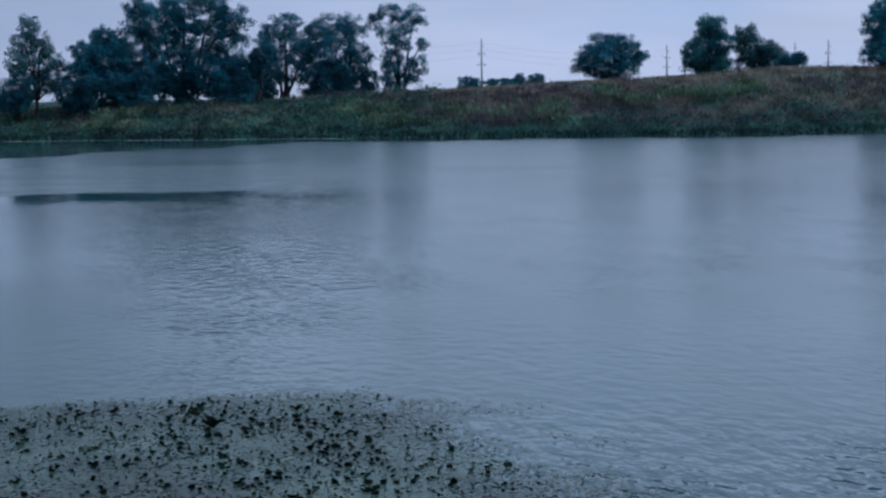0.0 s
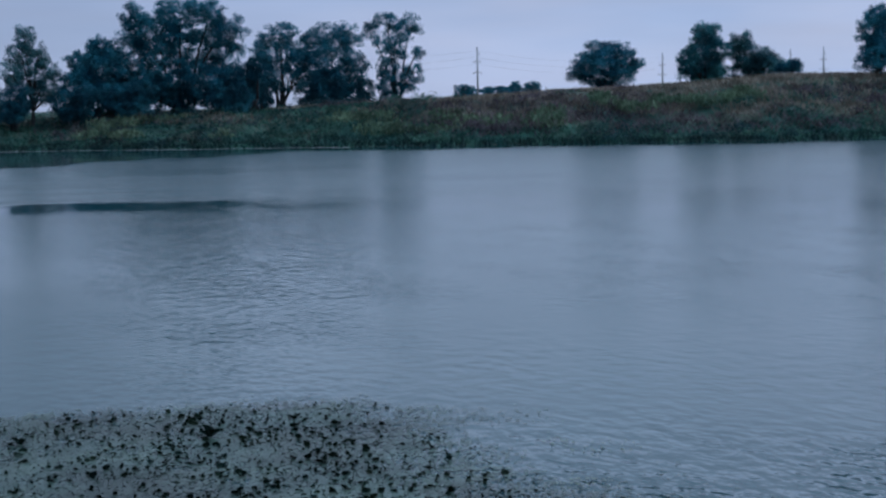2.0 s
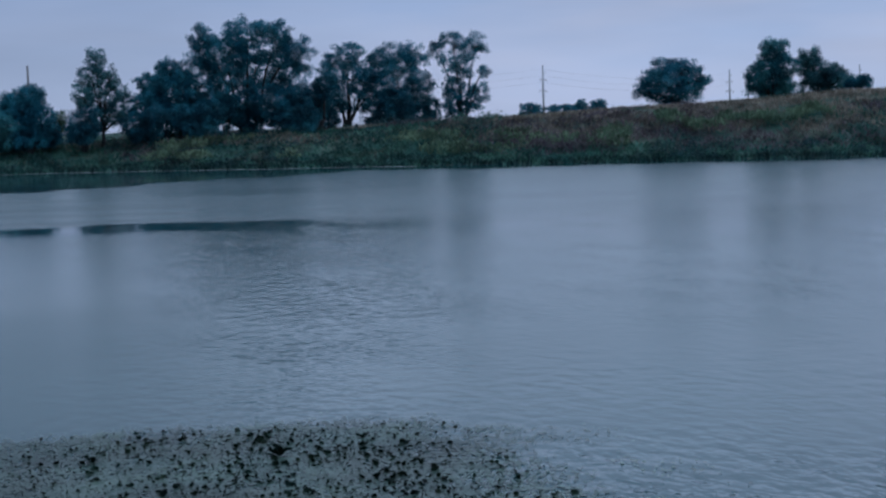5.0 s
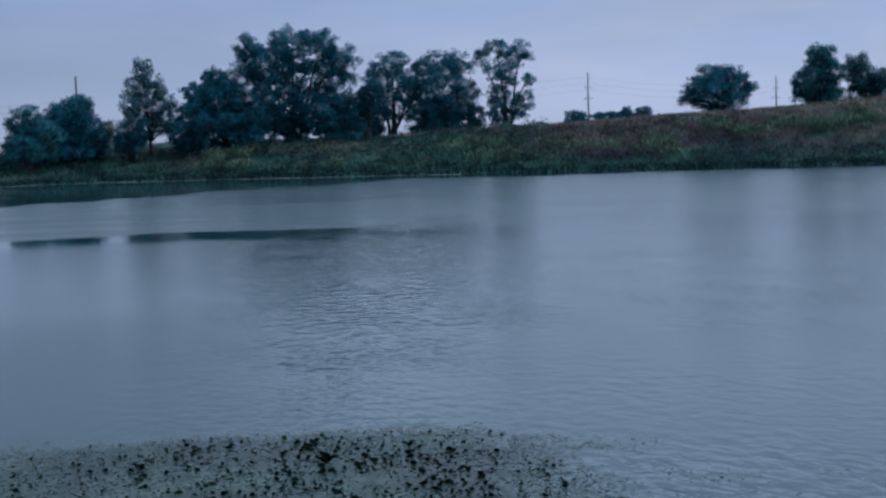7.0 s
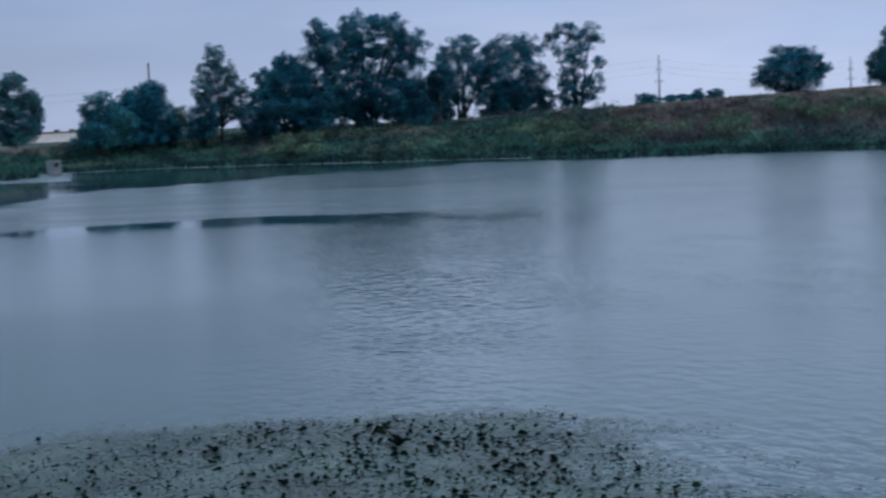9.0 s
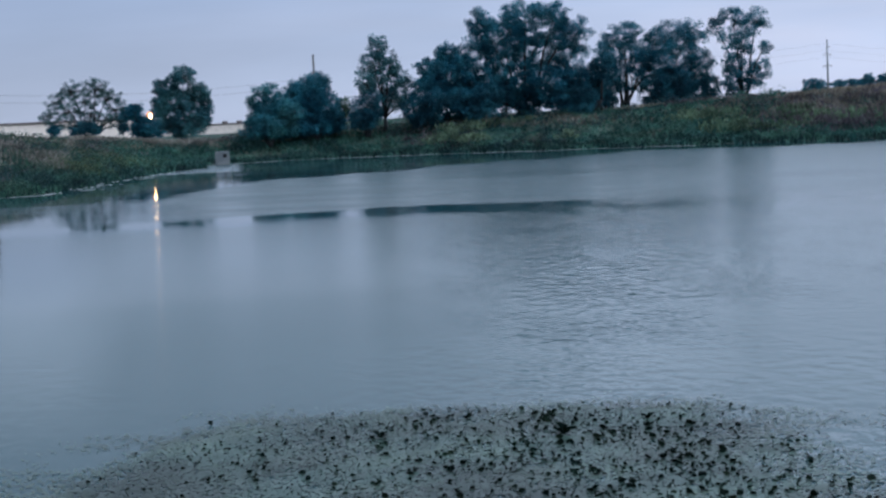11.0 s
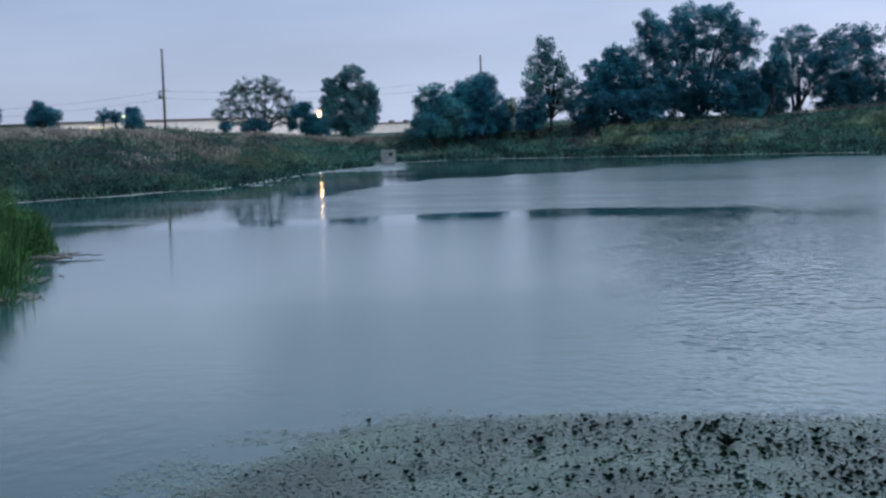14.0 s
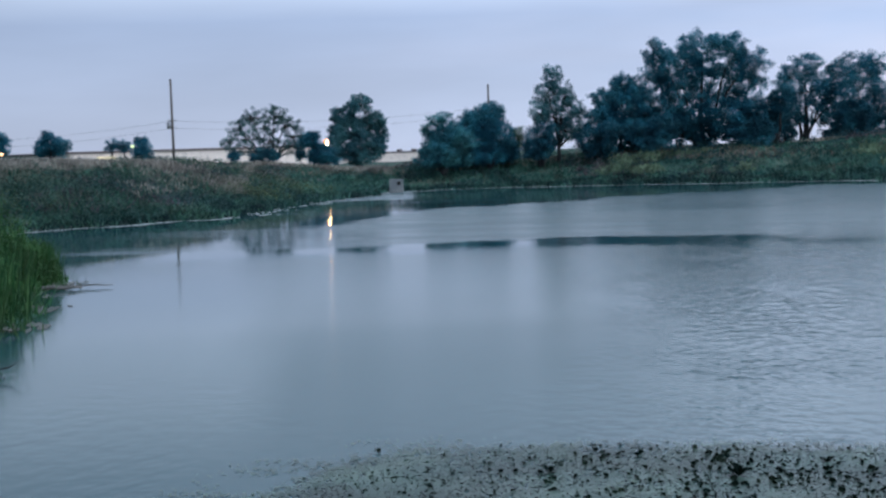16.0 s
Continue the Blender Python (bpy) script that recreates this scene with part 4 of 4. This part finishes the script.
def pole_fittings(root, h, drop):
    """Transformer, bracket and insulators on a wooden pole of height h."""
    bm = bmesh.new()
    bmesh.ops.create_cone(bm, cap_ends=True, segments=14, radius1=0.24, radius2=0.24, depth=0.85)
    bmesh.ops.translate(bm, vec=(-0.45, 0, h - drop - 0.55), verts=bm.verts)
    part("transformer", bm, STEEL, root, "grey drum transformer", True)
    for zz, w in ((h - drop, 0.55), (h - drop - 0.9, 0.5)):
        obj("bracket", tubes_mesh("bracket", [([(-w, 0, zz), (0, 0, zz + 0.05), (w * 0.9, 0, zz)], [0.05, 0.06, 0.05], 6)]), POLE_WOOD, root)
    for sx in (-0.5, 0.45):
        obj("insulator", tubes_mesh("insulator", [([(sx, 0, h - drop), (sx, 0, h - drop + 0.16)], [0.06, 0.05], 8)]), CONCRETE, root)


pole_a, za = wood_pole(6.50, 190, 13.2)
pole_b, zb = wood_pole(-5.47, 215, 12.4)
pole_fittings(pole_a, 13.2 - za, 5.2)
pole_fittings(pole_b, 12.4 - zb, 2.6)


def wire(name, p, q, sag, r=0.012):
    p, q = Vector(p), Vector(q)
    path = [p.lerp(q, i / 24) - Vector((0, 0, sag * 4 * (i / 24) * (1 - i / 24))) for i in range(25)]
    return tagged(obj(name, tubes_mesh(name, [(path, [r] * 25, 5)]), CABLE), "thin dark overhead wire strung between poles", "wire", "overhead wires")


pa, pb, pc = polar(6.50, 190), polar(-5.47, 215), polar(20, 200)
for dz in (-5.2, -6.1):
    wire("overhead_wire", (pa[0], pa[1], 13.2 + dz), (pb[0], pb[1], 12.4 + dz + 2.0), 0.9)
    wire("overhead_wire", (pa[0], pa[1], 13.2 + dz), (pc[0], pc[1], 12.6 + dz), 1.4)


def area_lamp(az, d, z, mat, r, label):
    x, y = polar(az, d)
    g = float(ground_z(x, y))
    root = new("yard_lamp")
    root.matrix_world = pose(x, y, g)
    obj("post", tubes_mesh("post", [([(0, 0.1, -0.2), (0, 0.1, z - g)], [0.06, 0.05], 8)]), STEEL, root)
    bm = bmesh.new()
    bmesh.ops.create_uvsphere(bm, u_segments=12, v_segments=8, radius=r)
    bmesh.ops.scale(bm, vec=(1, 1, 0.7), verts=bm.verts)
    bmesh.ops.translate(bm, vec=(0, -0.05, z - g), verts=bm.verts)
    part("lantern", bm, mat, root, "glowing lantern", True)
    return tagged(root, label, "yard lamp")


area_lamp(12.72, 160, 4.3, LAMP_ORANGE, 0.16, "small orange lamp glowing beside a tree")
area_lamp(8.01, 167, 4.75, LAMP_GREEN, 0.18, "small greenish lamp glowing before a tree")

lx, ly = polar(0.73, 164)
lz = float(ground_z(lx, ly))
lamp = new("street_lamp")
lamp.matrix_world = pose(lx, ly, lz)
obj("post", tubes_mesh("post", [([(0, 0.1, -0.2), (0, 0.1, 2.0), (0, 0.1, 4.3 - lz)], [0.07, 0.06, 0.05], 10)]), STEEL, lamp)
bm = bmesh.new()
bmesh.ops.create_uvsphere(bm, u_segments=16, v_segments=10, radius=0.115)
bmesh.ops.scale(bm, vec=(1, 1, 1.9), verts=bm.verts)
bmesh.ops.translate(bm, vec=(0, -0.02, 4.36 - lz), verts=bm.verts)
part("bulb", bm, LAMP_WARM, lamp, "warm glowing bulb", True)
# glowing dish added to draw the orange halo around the bulb
bm = bmesh.new()
bmesh.ops.create_cone(bm, cap_ends=False, segments=18, radius1=0.30, radius2=0.15, depth=0.24)
bmesh.ops.solidify(bm, geom=bm.faces[:], thickness=0.02)
bmesh.ops.rotate(bm, matrix=Matrix.Rotation(radians(80), 3, "X"), verts=bm.verts)
bmesh.ops.translate(bm, vec=(-0.12, 0.05, 4.50 - lz), verts=bm.verts)
part("halo_dish", bm, LAMP_HALO, lamp, "orange glowing dish added for the lamp's halo", True)
tagged(lamp, "glowing warm lamp on a thin post", "street lamp")

def warehouse(az0, d0, az1, d1, top, deep, label):
    x0, y0 = polar(az0, d0)
    x1, y1 = polar(az1, d1)
    run = math.hypot(x1 - x0, y1 - y0)
    root = new("warehouse")
    root.matrix_world = pose(x0, y0, 0, 0, 0, math.degrees(math.atan2(y1 - y0, x1 - x0)))
    bays = max(3, int(run / 7))
    for i in range(bays):
        bm = bmesh.new()
        box(bm, run * i / bays + 0.03, run * (i + 1) / bays - 0.03, 0, 0.3, -1, top - 0.35)
        part("wall_panel", bm, WHITE_WALL, root)
    bm = bmesh.new()
    box(bm, 0, run, 0.05, deep, -1, top - 0.36)
    part("wall", bm, WHITE_WALL, root, "long off-white metal wall")
    bm = bmesh.new()
    box(bm, -0.3, run + 0.3, -0.25, deep + 0.3, top - 0.35, top, 0.05)
    part("roof", bm, ROOF_TRIM, root, "flat roof with a dark reddish edge")
    return tagged(root, label, "warehouse"), run, top


house, run, top = warehouse(10.3, 225, 1.2, 250, 4.9, 40, "long low off-white warehouse with a dark roof edge")
for i, u in enumerate((4.5, 5.6, 6.7)):
    bm = bmesh.new()
    box(bm, u, u + 0.9, -0.06, 0.02, 3.3, 4.0)
    part("window", bm, WINDOW_LIT, house, "small window lit yellow")
far_house, run2, top2 = warehouse(1.6, 385, -4.6, 400, 3.6, 40, "distant low off-white warehouse behind the trees")
for u in (0.62, 0.71):
    bm = bmesh.new()
    box(bm, run2 * u, run2 * u + 1.0, 6, 8, top2, top2 + 0.55, 0.1)
    part("roof_vent", bm, ROOF_TRIM, far_house)


def pylon(az, d, top):
    x, y = polar(az, d)
    z = float(ground_z(x, y))
    root = new("power_pylon")
    root.matrix_world = pose(x, y, z, 0, 0, az + 12)
    h = top - z
    obj("mast", tubes_mesh("mast", [([(0, 0, -0.3), (0, 0, h * 0.5), (0, 0, h)], [0.30, 0.26, 0.17], 10)]), STEEL, root)
    for f, reach, sides in ((0.89, 0.65, (1,)), (0.77, 0.95, (-1, 1)), (0.59, 1.15, (-1, 1))):
        start = -reach if -1 in sides else -0.1
        arm = obj("crossarm", tubes_mesh("crossarm", [([(start, 0, h * f), (0, 0, h * f + 0.03), (reach, 0, h * f)], [0.08, 0.11, 0.08], 6)]), STEEL, root)
        for side in sides:
            sx = side * (reach - 0.05)
            obj("insulator", tubes_mesh("insulator", [([(sx, 0, h * f), (sx, 0, h * f - 0.4)], [0.08, 0.07], 6)]), CABLE, arm)
    return tagged(root, "tall grey steel power pylon with short crossarms", "pylon", "line of power pylons")


pylon(-24.69, 420, 18.3)
pylon(-31.67, 480, 17.3)
pylon(-36.36, 560, 19.9)
pylon(-37.56, 470, 17.6)
for zf in (16.6, 14.8, 13.0):
    qa, qb, qc = polar(-24.69, 420), polar(-31.67, 480), polar(-10.0, 400)
    wire("overhead_wire", (qa[0], qa[1], zf + 0.6), (qb[0], qb[1], zf - 0.4), 2.2, 0.014)
    wire("overhead_wire", (qa[0], qa[1], zf + 0.6), (qc[0], qc[1], zf), 2.6, 0.014)

cx, cy = polar(-1.84, 113.5)
outlet = new("concrete_outlet")
outlet.matrix_world = pose(cx, cy, 0, 0, 0, -2)
bm = bmesh.new()
box(bm, -0.53, 0.53, -0.3, 0.9, -0.4, 1.0, 0.03)
part("headwall", bm, CONCRETE, outlet)
bm = bmesh.new()
box(bm, 0.05, 0.32, -0.32, -0.1, 0.55, 0.82)
part("opening", bm, HOLE, outlet, "dark square opening")
tagged(outlet, "pale concrete outlet box at the water's edge", "outlet")


# ---- shore lines, twigs, tufts ----
def shore_strip(name, first, last, offset, width, count, mat, label):
    """Thin floating flakes strung along the water's edge between two corners of the pond."""
    r = np.random.default_rng(first + 3)
    pts = [Vector((*p, 0)) for p in POND[first:last + 1]]
    total = sum((q - p).length for p, q in zip(pts, pts[1:]))
    quads = []
    for p, q in zip(pts, pts[1:]):
        d = (q - p).normalized()
        side = Vector((d.y, -d.x, 0))
        for i in range(int(count * (q - p).length / total)):
            f = r.random()
            c = p.lerp(q, f) + side * (offset + 0.5 * math.sin(f * 7 + first) + r.normal() * width * 0.5) + Vector((0, 0, 0.004 + 0.006 * r.random()))
            a, w = r.uniform(0.12, 0.55), r.uniform(0.04, 0.13)
            dd = (d + side * r.normal() * 0.15).normalized()
            quads.append([c - dd * a, c - side * w, c + dd * a, c + side * w])
    return tagged(obj(name, quads_mesh(name, np.array([[v[:] for v in k] for k in quads])), mat), label, "algae", kind="stuff")


shore_strip("algae_line", 28, 31, 1.3, 0.45, 280, SCUM, "pale line of floating algae along the near bank")
shore_strip("algae_line", 31, 34, 1.2, 0.8, 120, SCUM, "pale line of floating algae along the near bank")
shore_strip("algae_line", 19, 24, 0.05, 0.30, 70, MUD, "dull scum and mud lying along the reed edge")
shore_strip("algae_line", 0, 3, 1.0, 0.5, 800, SCUM, "pale line of floating algae along the far bank")

for az, d, sz, nl, sd in ((-14.28, 13.19, 0.15, 12, 1), (-18.43, 12.39, 0.07, 7, 2), (-15.45, 11.67, 0.09, 8, 3), (-7.15, 13.40, 0.10, 8, 4), (-20.37, 10.8, 0.09, 7, 5), (-17.53, 13.80, 0.09, 8, 6),
                          (-18.03, 10.75, 0.07, 6, 7), (-8.89, 13.2, 0.05, 5, 8), (-12.44, 12.3, 0.055, 5, 9), (-10.42, 12.2, 0.05, 5, 10), (-2.88, 13.3, 0.05, 5, 11), (-5.0, 12.6, 0.05, 5, 12), (-18.7, 12.2, 0.05, 5, 13)):
    plant_tuft(az, d, sz, nl, sd, "dark leafy tuft standing out of the pondweed")

tx, ty = polar(13.1, 21.6)
branch = new("fallen_branch")
branch.matrix_world = pose(tx, ty, 0) @ Matrix.Scale(0.7, 4)
obj("stem", tubes_mesh("stem", [([(-0.9, 0.1, 0.25), (-0.3, 0, 0.12), (0.12, 0, 0.2), (0.42, -0.05, 0.36)], [0.035, 0.03, 0.018, 0.006], 7),
                                ([(-0.1, 0, 0.16), (0.06, -0.1, 0.0), (0.2, -0.2, -0.05)], [0.02, 0.014, 0.006], 6),
                                ([(-0.4, 0.02, 0.15), (-0.1, 0.12, 0.02), (0.1, 0.15, -0.05)], [0.018, 0.012, 0.006], 6)]), BARK, branch)
obj("twig", tubes_mesh("twig", [([(0.42, -0.05, 0.36), (0.52, 0, 0.22), (0.46, 0, 0.08), (0.60, 0, -0.03)], [0.006, 0.006, 0.005, 0.004], 5)]), BARK, branch)
tagged(branch, "dark dead branch sticking out of the water", "branch")


def driftwood(az, d, turn, length, r, seed, label):
    """A weathered log lying half in the water, with a few broken stubs."""
    q = random.Random(seed)
    x, y = polar(az, d)
    root = new("driftwood")
    root.matrix_world = pose(x, y, 0.02, 0, 0, turn)
    path = [(length * (i / 6 - 0.5), q.uniform(-0.05, 0.05), 0.05 + q.uniform(-0.02, 0.03)) for i in range(7)]
    obj("log", tubes_mesh("log", [(path, [r * 0.7, r, r * 1.05, r, r * 0.9, r * 0.8, r * 0.4], 9)]), DRIFT, root)
    for i in range(4):
        u = q.uniform(-0.4, 0.4) * length
        obj("stub", tubes_mesh("stub", [([(u, 0, 0.05), (u + q.uniform(-.15, .15), q.uniform(-.1, .1), 0.08 + q.uniform(0, .1))], [r * 0.4, r * 0.12], 6)]), DRIFT, root)
    return tagged(root, label, "driftwood", "driftwood at the reeds")


driftwood(11.1, 36.0, 8, 1.3, 0.05, 1, "pale weathered log lying before the reeds")
# added stick: stands for a dark ripple line on the water
driftwood(9.9, 36.3, -3, 1.2, 0.018, 2, "thin grey stick added in place of a dark ripple line")
driftwood(12.9, 27.2, 12, 0.5, 0.035, 3, "pale weathered log lying before the reeds")
driftwood(12.2, 31.5, 5, 0.6, 0.03, 4, "pale weathered log lying before the reeds")
